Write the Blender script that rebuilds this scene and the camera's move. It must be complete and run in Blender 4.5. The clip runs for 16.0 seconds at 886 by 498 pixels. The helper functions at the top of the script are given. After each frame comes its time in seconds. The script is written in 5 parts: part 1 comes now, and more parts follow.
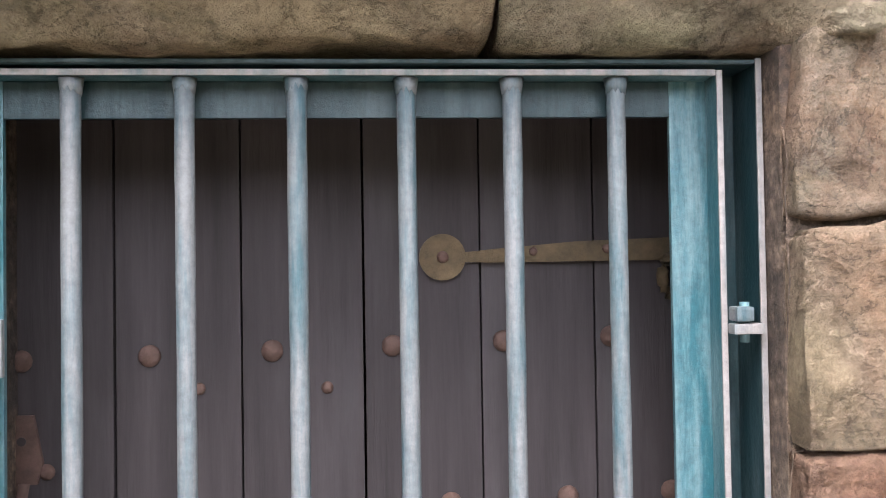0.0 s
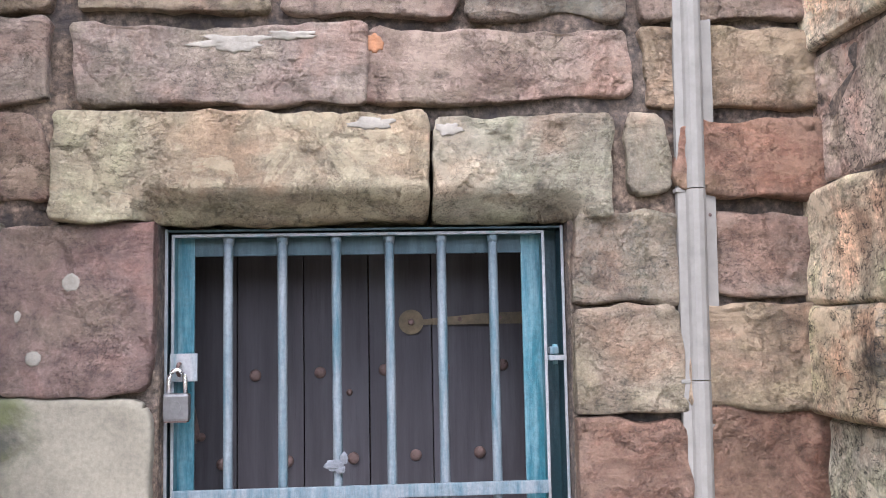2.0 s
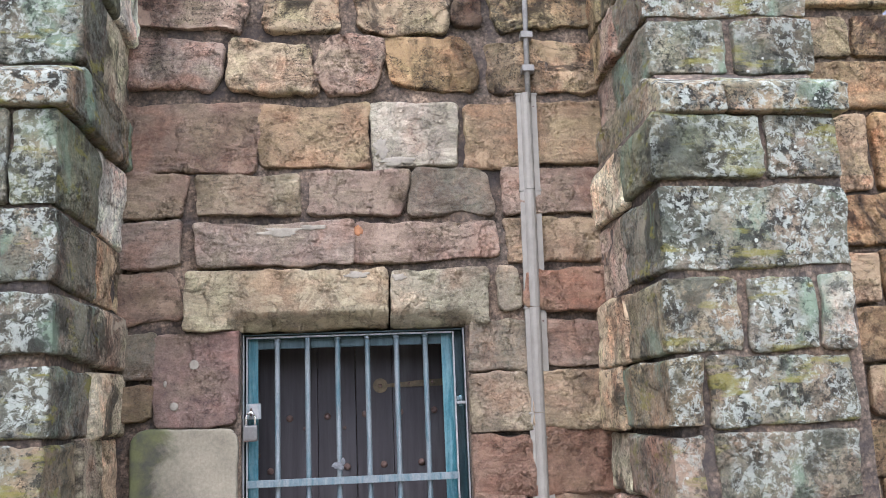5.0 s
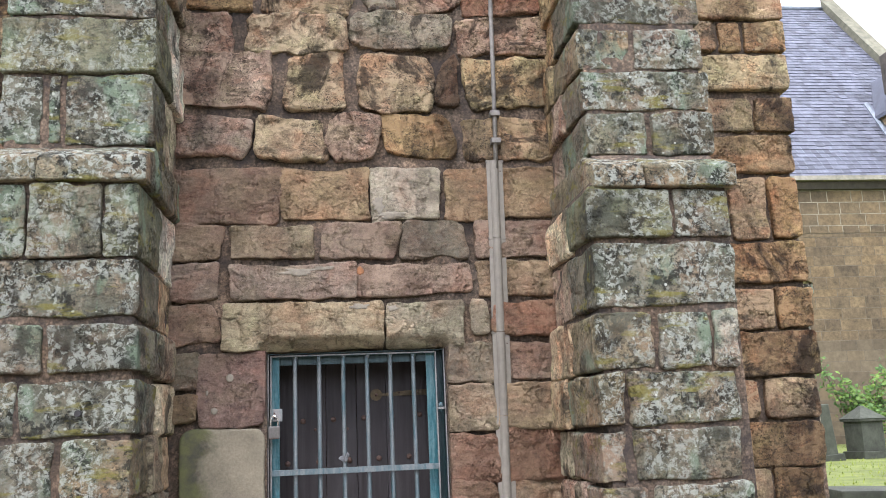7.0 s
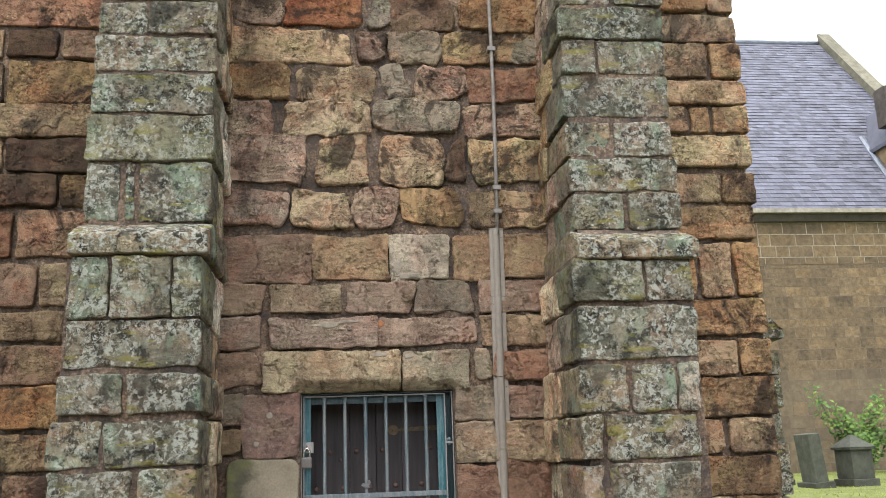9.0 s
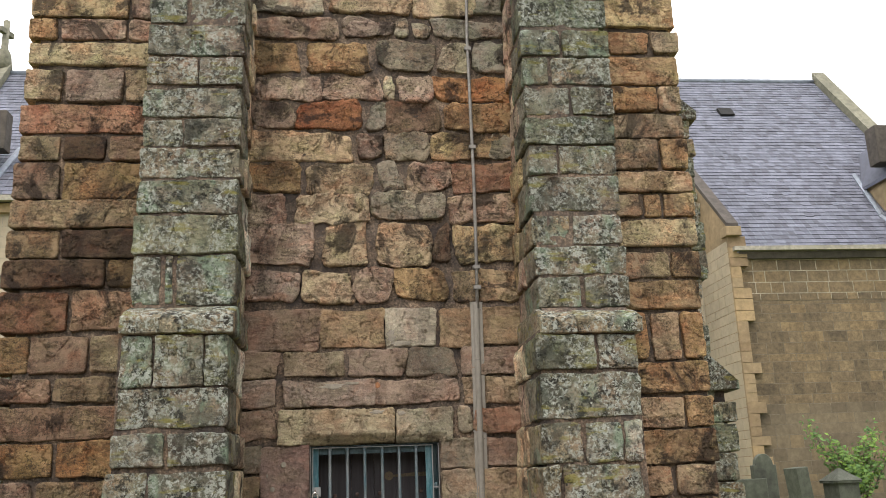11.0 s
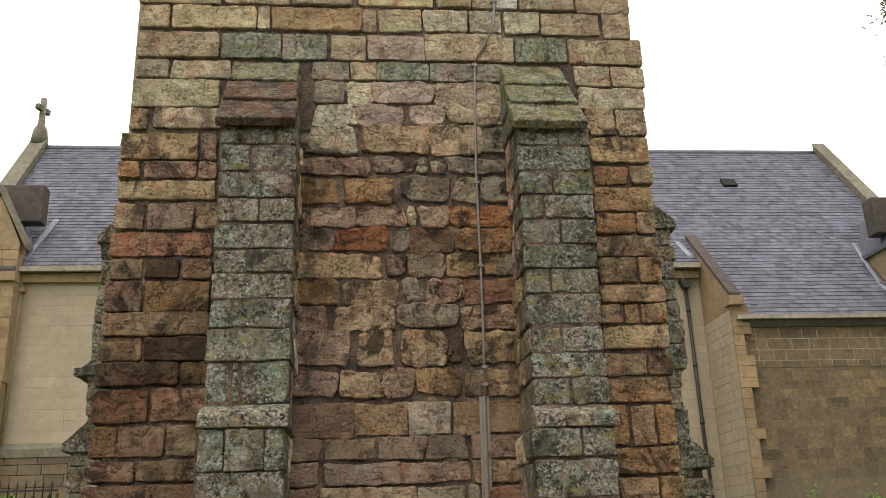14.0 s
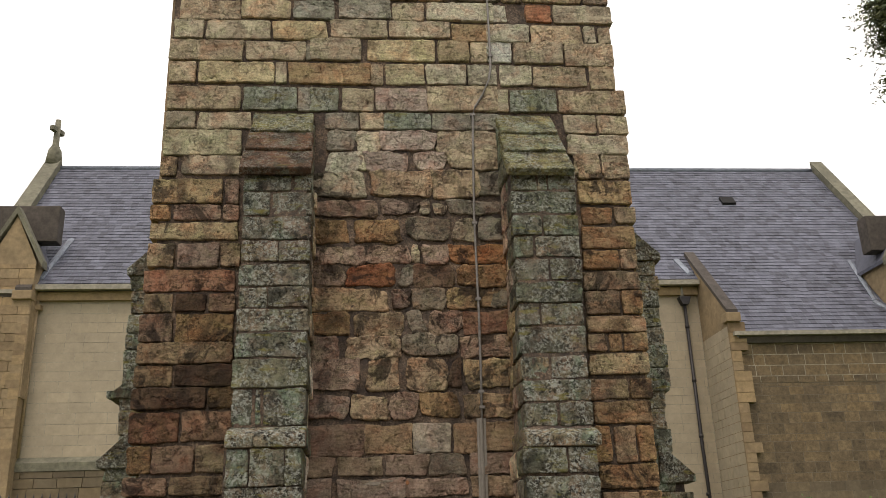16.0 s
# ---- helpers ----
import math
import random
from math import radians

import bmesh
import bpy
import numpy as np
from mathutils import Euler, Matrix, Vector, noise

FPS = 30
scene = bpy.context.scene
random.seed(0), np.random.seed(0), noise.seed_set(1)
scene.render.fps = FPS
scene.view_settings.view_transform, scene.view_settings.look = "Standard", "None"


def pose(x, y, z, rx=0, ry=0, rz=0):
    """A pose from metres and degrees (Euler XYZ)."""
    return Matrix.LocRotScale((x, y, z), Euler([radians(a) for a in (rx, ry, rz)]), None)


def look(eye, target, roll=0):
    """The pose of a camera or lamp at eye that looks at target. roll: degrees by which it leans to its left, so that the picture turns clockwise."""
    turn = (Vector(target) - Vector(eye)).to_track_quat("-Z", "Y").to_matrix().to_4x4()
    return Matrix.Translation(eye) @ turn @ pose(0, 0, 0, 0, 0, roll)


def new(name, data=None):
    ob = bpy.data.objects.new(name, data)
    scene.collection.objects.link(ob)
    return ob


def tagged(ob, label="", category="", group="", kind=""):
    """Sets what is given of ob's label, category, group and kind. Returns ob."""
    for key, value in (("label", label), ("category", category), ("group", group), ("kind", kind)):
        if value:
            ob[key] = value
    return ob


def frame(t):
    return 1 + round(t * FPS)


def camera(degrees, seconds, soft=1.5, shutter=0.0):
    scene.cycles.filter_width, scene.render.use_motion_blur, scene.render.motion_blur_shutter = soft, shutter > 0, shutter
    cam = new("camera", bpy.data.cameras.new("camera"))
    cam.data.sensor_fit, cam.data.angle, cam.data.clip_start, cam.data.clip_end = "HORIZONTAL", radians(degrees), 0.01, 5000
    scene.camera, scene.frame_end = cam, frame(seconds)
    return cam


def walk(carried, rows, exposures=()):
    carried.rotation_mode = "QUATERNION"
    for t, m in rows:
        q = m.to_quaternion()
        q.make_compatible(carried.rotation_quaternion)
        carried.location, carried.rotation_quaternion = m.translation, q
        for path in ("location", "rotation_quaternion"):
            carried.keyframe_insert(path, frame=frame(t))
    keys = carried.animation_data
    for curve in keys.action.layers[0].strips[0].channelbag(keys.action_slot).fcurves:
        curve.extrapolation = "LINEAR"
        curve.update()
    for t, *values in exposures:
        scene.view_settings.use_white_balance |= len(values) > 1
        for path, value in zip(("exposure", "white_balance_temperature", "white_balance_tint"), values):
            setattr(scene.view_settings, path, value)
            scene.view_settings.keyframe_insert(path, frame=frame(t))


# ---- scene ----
cam = camera(53.0, 16.0, soft=0.9)
PATH = [
    (0, (0.02, -0.763, 1.666), (0.172, 1.231, 1.71), -0.9),
    (0.5, (0.035, -1.038, 1.661), (0.199, 0.953, 1.749), -0.8),
    (1, (0.033, -1.234, 1.694), (0.196, 0.757, 1.783), -0.9),
    (1.5, (0.003, -1.465, 1.679), (0.158, 0.525, 1.799), -0.9),
    (2, (0.043, -1.651, 1.67), (0.173, 0.337, 1.842), -1.1),
    (2.5, (0.075, -1.877, 1.679), (0.211, 0.109, 1.865), -1.2),
    (3, (0.084, -2.098, 1.67), (0.204, -0.114, 1.889), -1.3),
    (3.5, (0.104, -2.371, 1.653), (0.189, -0.388, 1.902), -1.3),
    (4, (0.101, -2.595, 1.617), (0.212, -0.621, 1.922), -1.7),
    (6.5, (-0.075, -3.664, 1.513), (0.168, -1.719, 1.908), -2.4),
    (7, (-0.083, -3.829, 1.513), (0.161, -1.884, 1.911), -2.4),
    (7.5, (-0.143, -3.973, 1.531), (0.105, -2.03, 1.935), -2.4),
    (8, (-0.186, -4.146, 1.535), (0.058, -2.206, 1.955), -2.2),
    (10.5, (-0.185, -5.124, 1.606), (0.043, -3.197, 2.094), -2.1),
    (11, (-0.151, -5.364, 1.622), (0.066, -3.442, 2.132), -2.2),
    (11.5, (-0.203, -5.536, 1.632), (0.001, -3.621, 2.17), -2.3),
    (12, (-0.264, -5.741, 1.631), (-0.064, -3.83, 2.187), -2.1),
    (12.5, (-0.229, -5.913, 1.642), (-0.031, -4.005, 2.206), -2.2),
    (13, (-0.185, -6.15, 1.65), (0.011, -4.249, 2.238), -2.3),
    (13.5, (-0.227, -6.345, 1.662), (-0.036, -4.452, 2.277), -2.2),
    (14, (-0.272, -6.579, 1.659), (-0.085, -4.691, 2.292), -2.0),
    (14.5, (-0.245, -6.8, 1.648), (-0.06, -4.917, 2.298), -2.0),
    (15, (-0.246, -7.006, 1.643), (-0.066, -5.126, 2.299), -2.0),
    (15.5, (-0.317, -7.167, 1.62), (-0.142, -5.287, 2.277), -1.9),
    (16, (-0.3, -7.327, 1.617), (-0.125, -5.446, 2.276), -2.0),
]
EXPOSURES = [(0.0, 2.2, 6650, 20), (0.5, 2.12, 6400, 19), (1.5, 1.95, 5850, 18), (3.5, 1.83, 5700, 18), (4.2, 1.72, 5750, 17), (6.5, 1.23, 6150, 15), (8.2, 1.04, 6550, 13),
             (10.5, 0.68, 6950, 11), (11.5, 0.56, 7050, 11), (13.0, 0.23, 7350, 12), (14.5, -0.08, 7500, 14), (16.0, -0.26, 7500, 14)]
walk(cam, [(t, look(eye, target, roll)) for t, eye, target, roll in PATH], EXPOSURES)

# ---- light: an overcast sky and a very soft sun ----
world = bpy.data.worlds.new("overcast_sky")
scene.world = world
world.use_nodes = True
wn, wl = world.node_tree.nodes, world.node_tree.links
sky = wn.new("ShaderNodeTexSky")
sky.sky_type, sky.sun_disc = "NISHITA", False
sky.sun_elevation, sky.sun_rotation = radians(57), radians(202)
cloud = wn.new("ShaderNodeBackground")
cloud.inputs["Strength"].default_value = 1.0
height, place = wn.new("ShaderNodeSeparateXYZ"), wn.new("ShaderNodeTexCoord")
deck = wn.new("ShaderNodeValToRGB")  # an overcast deck: about twice as bright overhead as low down
for e, (p, c) in zip(deck.color_ramp.elements, ((0.0, 0.60), (1.0, 1.0))):
    e.position, e.color = p, (0.96 * c, 0.98 * c, c, 1)
lift = wn.new("ShaderNodeVectorMath")
lift.operation, lift.inputs["Scale"].default_value = "SCALE", 1.95
wl.new(place.outputs["Generated"], height.inputs["Vector"])
wl.new(height.outputs["Z"], deck.inputs["Fac"])
wl.new(deck.outputs["Color"], lift.inputs[0])
wl.new(lift.outputs["Vector"], cloud.inputs["Color"])
wn["Background"].inputs["Strength"].default_value = 0.05
wl.new(sky.outputs["Color"], wn["Background"].inputs["Color"])
both = wn.new("ShaderNodeAddShader")
wl.new(wn["Background"].outputs[0], both.inputs[0])
wl.new(cloud.outputs[0], both.inputs[1])
wl.new(both.outputs[0], wn["World Output"].inputs["Surface"])
sun = new("sun", bpy.data.lights.new("sun", "SUN"))
sun.data.energy, sun.data.angle, sun.data.color = 1.4, radians(20), (1.0, 0.95, 0.88)
sun.matrix_world = look((-2.4, -6, 10), (0, 0, 0))


# ---- materials ----
def material(name):
    m = bpy.data.materials.new(name)
    m.use_nodes = True
    return m, m.node_tree.nodes, m.node_tree.links, m.node_tree.nodes["Principled BSDF"]


def noise_tex(m, scale, detail=6.0, rough=0.6, vector=None, distortion=0.0):
    n = m.node_tree.nodes.new("ShaderNodeTexNoise")
    n.inputs["Scale"].default_value, n.inputs["Detail"].default_value = scale, detail
    n.inputs["Roughness"].default_value, n.inputs["Distortion"].default_value = rough, distortion
    if vector:
        m.node_tree.links.new(vector, n.inputs["Vector"])
    return n.outputs["Fac"]


def ramp(m, fac, *stops):
    n = m.node_tree.nodes.new("ShaderNodeValToRGB")
    m.node_tree.links.new(fac, n.inputs["Fac"])
    while len(n.color_ramp.elements) < len(stops):
        n.color_ramp.elements.new(0.5)
    for e, (p, c) in zip(n.color_ramp.elements, stops):
        e.position = p
        e.color = (c, c, c, 1) if isinstance(c, (int, float)) else (*c, 1)
    return n.outputs["Color"]


def mix(m, a, b, fac, kind="MIX"):
    n = m.node_tree.nodes.new("ShaderNodeMix")
    n.data_type, n.blend_type = "RGBA", kind
    for value, socket in ((fac, n.inputs["Factor"]), (a, n.inputs["A"]), (b, n.inputs["B"])):
        if isinstance(value, (int, float)):
            socket.default_value = value if socket.type == "VALUE" else (value, value, value, 1)
        elif isinstance(value, tuple):
            socket.default_value = (*value, 1)
        else:
            m.node_tree.links.new(value, socket)
    return n.outputs["Result"]


def math_node(m, op, a, b):
    n = m.node_tree.nodes.new("ShaderNodeMath")
    n.operation, n.use_clamp = op, False
    for value, socket in ((a, n.inputs[0]), (b, n.inputs[1])):
        if isinstance(value, (int, float)):
            socket.default_value = value
        else:
            m.node_tree.links.new(value, socket)
    return n.outputs[0]


def bump(m, height, strength, distance, before=None):
    n = m.node_tree.nodes.new("ShaderNodeBump")
    n.inputs["Strength"].default_value, n.inputs["Distance"].default_value = strength, distance
    m.node_tree.links.new(height, n.inputs["Height"])
    if before:
        m.node_tree.links.new(before, n.inputs["Normal"])
    return n.outputs["Normal"]


def coordinates(m, shift=True, stretch=(1, 1, 1)):
    """Metres on the object, moved by a random amount from piece to piece."""
    nodes, links = m.node_tree.nodes, m.node_tree.links
    tc, mp = nodes.new("ShaderNodeTexCoord"), nodes.new("ShaderNodeMapping")
    links.new(tc.outputs["Object"], mp.inputs["Vector"])
    mp.inputs["Scale"].default_value = stretch
    if shift:
        info = nodes.new("ShaderNodeObjectInfo")
        links.new(math_node(m, "MULTIPLY", info.outputs["Random"], 60.0), mp.inputs["Location"])
    return mp.outputs["Vector"]


def times(m, *values):
    out = values[0]
    for v in values[1:]:
        out = math_node(m, "MULTIPLY", out, v)
    return out


def sandstone(name, dirt, texture):
    """Sandstone: each stone's own colour, with lichen by the colour's alpha; how dirty and how open its surface has become."""
    m, nodes, links, bsdf = material(name)
    v = coordinates(m)
    flat = coordinates(m, True, (0.55, 1, 2.2))
    info = nodes.new("ShaderNodeObjectInfo")
    base = info.outputs["Color"]
    lichen = math_node(m, "SUBTRACT", 1.0, info.outputs["Alpha"])
    other = math_node(m, "FRACT", math_node(m, "MULTIPLY", info.outputs["Random"], 37.0), 0.0)
    # broad drifts of colour in one stone: rosy, ochre, greyed
    broad = noise_tex(m, 4.2, 6, 0.58, v, 0.7)
    c = mix(m, base, ramp(m, broad, (0.32, (0.60, 0.52, 0.50)), (0.45, (0.94, 0.90, 0.88)), (0.55, (1.06, 1.05, 1.02)), (0.68, (1.42, 1.45, 1.40))), min(1.0, texture), "MULTIPLY")
    hue = ramp(m, noise_tex(m, 5.5, 4, 0.6, coordinates(m, True, (0.9, 1.2, 1.1)), 0.4), (0.36, (1.14, 0.93, 0.86)), (0.5, (1.0, 1.0, 1.0)), (0.64, (0.97, 1.05, 0.93)))
    c = mix(m, c, hue, 0.4 + 0.6 * texture * min(1.0, texture), "MULTIPLY")
    # bedding of the sand, and a coarse tooled surface
    bed = noise_tex(m, 17, 10, 0.72, flat, 0.3)
    c = mix(m, c, ramp(m, bed, (0.36, 0.60), (0.45, 0.93), (0.55, 1.06), (0.66, 1.32)), min(1.0, texture), "MULTIPLY")
    coarse = noise_tex(m, 42, 7, 0.74, v)
    c = mix(m, c, ramp(m, coarse, (0.36, 0.55), (0.46, 0.95), (0.55, 1.05), (0.66, 1.45)), min(1.0, texture), "MULTIPLY")
    grain = noise_tex(m, 150, 4, 0.75, v)
    c = mix(m, c, ramp(m, grain, (0.36, 0.70), (0.5, 1.0), (0.64, 1.34)), texture * min(1.0, texture), "MULTIPLY")
    # layers that flake away: a stepped height, shadow painted dark along each broken lip
    layer = math_node(m, "MULTIPLY", noise_tex(m, 6.5, 9, 0.62, coordinates(m, True, (0.8, 1, 1.35)), 0.25), 13.0)
    step = math_node(m, "FLOOR", layer, 0.0)
    lip = ramp(m, math_node(m, "SUBTRACT", layer, step), (0.0, 1.0), (0.07, 0.9), (0.16, 0.0))
    flaky = ramp(m, math_node(m, "ADD", noise_tex(m, 4.0, 4, 0.6, coordinates(m, True, (1.4, 0.8, 1.2))), math_node(m, "MULTIPLY", other, 0.12)), (0.51, 0.0), (0.56, 1.0))
    lip = times(m, lip, flaky)
    c = mix(m, c, (0.024, 0.018, 0.014), times(m, lip, 0.8 * texture * texture))
    fresh = ramp(m, noise_tex(m, 7.5, 8, 0.66, coordinates(m, True, (1.1, 0.9, 1.3)), 0.6), (0.55, 0.0), (0.575, 1.0))
    c = mix(m, c, mix(m, base, (1.45, 1.42, 1.36), 1.0, "MULTIPLY"), times(m, fresh, texture, math_node(m, "ADD", 0.25, math_node(m, "MULTIPLY", coarse, 0.8))))
    # soot in patches, and dark streaks that rain has drawn across the joints
    soot = ramp(m, noise_tex(m, 3.6, 10, 0.68, v, 0.6), (0.545, 0.0), (0.60, 1.0))
    c = mix(m, c, (0.024, 0.017, 0.014), times(m, soot, 0.62 * dirt))
    streak = ramp(m, noise_tex(m, 2.3, 9, 0.66, coordinates(m, False, (1.0, 1.0, 0.42)), 0.5), (0.54, 0.0), (0.62, 1.0))
    c = mix(m, c, (0.024, 0.018, 0.015), times(m, streak, 0.65 * dirt, math_node(m, "ADD", 0.25, math_node(m, "MULTIPLY", bed, 0.8))))
    # lichen: grey-green film, dark crusts, pale crusts, mint stains, a few ochre ones
    geo, axes = nodes.new("ShaderNodeNewGeometry"), nodes.new("ShaderNodeSeparateXYZ")
    links.new(geo.outputs["True Normal"], axes.inputs["Vector"])
    open_side = math_node(m, "MAXIMUM", math_node(m, "MULTIPLY", axes.outputs["Y"], -1.0), axes.outputs["Z"])
    crusty = times(m, lichen, ramp(m, open_side, (0.2, 0.22), (0.7, 1.0)))
    film = ramp(m, noise_tex(m, 5, 6, 0.65, v), (0.36, 0.15), (0.58, 1.0))
    c = mix(m, c, (0.125, 0.142, 0.108), times(m, film, lichen, 0.72, ramp(m, open_side, (0.2, 0.55), (0.7, 1.0))))
    mint = ramp(m, noise_tex(m, 3.4, 6, 0.6, coordinates(m, True, (1.5, 1.5, 0.8)), 0.4), (0.555, 0.0), (0.63, 1.0))
    c = mix(m, c, (0.205, 0.285, 0.205), times(m, mint, lichen, 0.8))
    black = ramp(m, noise_tex(m, 13, 12, 0.78, v), (0.515, 0.0), (0.545, 1.0))
    c = mix(m, c, (0.018, 0.019, 0.017), times(m, black, crusty, 0.95))
    patch = ramp(m, noise_tex(m, 5, 5, 0.62, coordinates(m, True, (1.2, 1.1, 0.9))), (0.42, 0.05), (0.52, 1.0))
    crust = ramp(m, noise_tex(m, 40, 10, 0.78, v, 0.5), (0.505, 0.0), (0.53, 1.0))
    c = mix(m, c, (0.44, 0.465, 0.42), times(m, crust, crusty, patch, 0.85))
    spots = nodes.new("ShaderNodeTexVoronoi")
    spots.inputs["Scale"].default_value = 24
    links.new(v, spots.inputs["Vector"])
    dots = ramp(m, math_node(m, "ADD", spots.outputs["Distance"], math_node(m, "MULTIPLY", noise_tex(m, 60, 4, 0.6, v), 0.3)), (0.25, 1.0), (0.29, 0.0))
    few = ramp(m, noise_tex(m, 8, 4, 0.6, flat), (0.47, 0.0), (0.53, 1.0))
    c = mix(m, c, (0.52, 0.54, 0.49), times(m, dots, crusty, few))
    ochre = ramp(m, noise_tex(m, 8, 7, 0.66, flat), (0.575, 0.0), (0.64, 1.0))
    c = mix(m, c, (0.22, 0.20, 0.05), times(m, ochre, lichen, 0.85))
    links.new(c, bsdf.inputs["Base Color"])
    bsdf.inputs["Roughness"].default_value = 0.92
    bsdf.inputs["Specular IOR Level"].default_value = 0.2
    n = bump(m, broad, 0.8, 0.035)
    n = bump(m, bed, 0.9, 0.035, n)
    n = bump(m, times(m, step, flaky), 0.9, 0.010, n)
    n = bump(m, lip, 0.9, -0.008, n)
    n = bump(m, coarse, 0.9, 0.013, n)
    links.new(bump(m, grain, 0.8, 0.004, n), bsdf.inputs["Normal"])
    return m


def mortar(name, colour, scale=1.0):
    m, nodes, links, bsdf = material(name)
    v = coordinates(m, False)
    c = mix(m, colour, ramp(m, noise_tex(m, 3, 6, 0.65, v), (0.38, (0.45, 0.42, 0.42)), (0.62, (1.5, 1.42, 1.34))), 1.0, "MULTIPLY")
    c = mix(m, c, ramp(m, noise_tex(m, 60 * scale, 6, 0.8, v), (0.38, 0.4), (0.62, 1.6)), 1.0, "MULTIPLY")
    pebble = nodes.new("ShaderNodeTexVoronoi")
    pebble.inputs["Scale"].default_value = 75
    links.new(v, pebble.inputs["Vector"])
    c = mix(m, c, ramp(m, pebble.outputs["Distance"], (0.15, 1.5), (0.45, 0.85), (0.7, 0.55)), 0.7, "MULTIPLY")
    warm = ramp(m, noise_tex(m, 4.5, 5, 0.6, v, 0.5), (0.45, 0.0), (0.58, 1.0))
    c = mix(m, c, (1.5, 1.38, 1.26), math_node(m, "MULTIPLY", warm, 0.7), "MULTIPLY")
    dark = ramp(m, noise_tex(m, 9, 8, 0.7, v), (0.50, 0.0), (0.60, 1.0))
    c = mix(m, c, (0.035, 0.028, 0.027), math_node(m, "MULTIPLY", dark, 0.7))
    links.new(c, bsdf.inputs["Base Color"])
    bsdf.inputs["Roughness"].default_value = 0.95
    n = bump(m, noise_tex(m, 30, 8, 0.7, v), 0.9, 0.02)
    links.new(bump(m, noise_tex(m, 110, 4, 0.8, v), 0.8, 0.006, n), bsdf.inputs["Normal"])
    return m


def painted_metal(name, colour, worn, amount, rough=0.5):
    """Old paint gone chalky, with bare or bleached metal where it wears."""
    m, nodes, links, bsdf = material(name)
    v = coordinates(m)
    streak = coordinates(m, True, (1, 1, 0.12))
    wear = ramp(m, noise_tex(m, 45, 8, 0.7, streak), (0.5 - amount * 0.35, 0.0), (0.75 - amount * 0.35, 1.0))
    c = mix(m, colour, worn, wear)
    c = mix(m, c, ramp(m, noise_tex(m, 120, 5, 0.75, v), (0.3, 0.7), (0.7, 1.25)), 0.8, "MULTIPLY")
    rust = ramp(m, noise_tex(m, 25, 8, 0.75, v), (0.66, 0.0), (0.72, 1.0))
    c = mix(m, c, (0.10, 0.05, 0.03), math_node(m, "MULTIPLY", rust, 0.5))
    links.new(c, bsdf.inputs["Base Color"])
    bsdf.inputs["Roughness"].default_value = rough
    bsdf.inputs["Metallic"].default_value = 0.15
    links.new(bump(m, noise_tex(m, 180, 6, 0.7, v), 0.5, 0.002), bsdf.inputs["Normal"])
    return m


def plain(name, colour, rough=0.7, metal=0.0, scale=20.0, depth=0.004, spread=0.35, island=None, piece=None):
    m, nodes, links, bsdf = material(name)
    v = coordinates(m, not island)
    c = mix(m, colour, ramp(m, noise_tex(m, scale, 7, 0.68, v), (0.3, 1 - spread), (0.7, 1 + spread)), 1.0, "MULTIPLY")
    c = mix(m, c, ramp(m, noise_tex(m, scale * 0.13, 4, 0.6, v), (0.3, 1 - spread * 0.7), (0.7, 1 + spread * 0.7)), 1.0, "MULTIPLY")
    if island:
        geo = nodes.new("ShaderNodeNewGeometry")
        c = mix(m, c, ramp(m, geo.outputs["Random Per Island"], (0.0, island[0]), (0.5, 1.0), (1.0, island[1])), 1.0, "MULTIPLY")
    if piece:
        info = nodes.new("ShaderNodeObjectInfo")
        c = mix(m, c, ramp(m, info.outputs["Random"], (0.0, piece[0]), (0.5, 1.0), (1.0, piece[1])), 1.0, "MULTIPLY")
    links.new(c, bsdf.inputs["Base Color"])
    bsdf.inputs["Roughness"].default_value, bsdf.inputs["Metallic"].default_value = rough, metal
    links.new(bump(m, noise_tex(m, scale * 3, 6, 0.7, v), 0.6, depth), bsdf.inputs["Normal"])
    return m


def old_wood():
    """Dark tarred planks, dusty in streaks."""
    m, nodes, links, bsdf = material("dark_door_wood")
    v = coordinates(m, True, (1, 1, 0.06))
    c = mix(m, (0.032, 0.028, 0.031), ramp(m, noise_tex(m, 40, 8, 0.7, v), (0.3, 0.6), (0.7, 1.4)), 1.0, "MULTIPLY")
    dust = ramp(m, noise_tex(m, 7, 5, 0.6, coordinates(m, True, (1, 1, 0.25))), (0.5, 0.0), (0.75, 1.0))
    c = mix(m, c, (0.085, 0.083, 0.09), math_node(m, "MULTIPLY", dust, 0.5))
    links.new(c, bsdf.inputs["Base Color"])
    bsdf.inputs["Roughness"].default_value = 0.72
    bsdf.inputs["Specular IOR Level"].default_value = 0.3
    links.new(bump(m, noise_tex(m, 60, 8, 0.7, v), 0.5, 0.003), bsdf.inputs["Normal"])
    return m


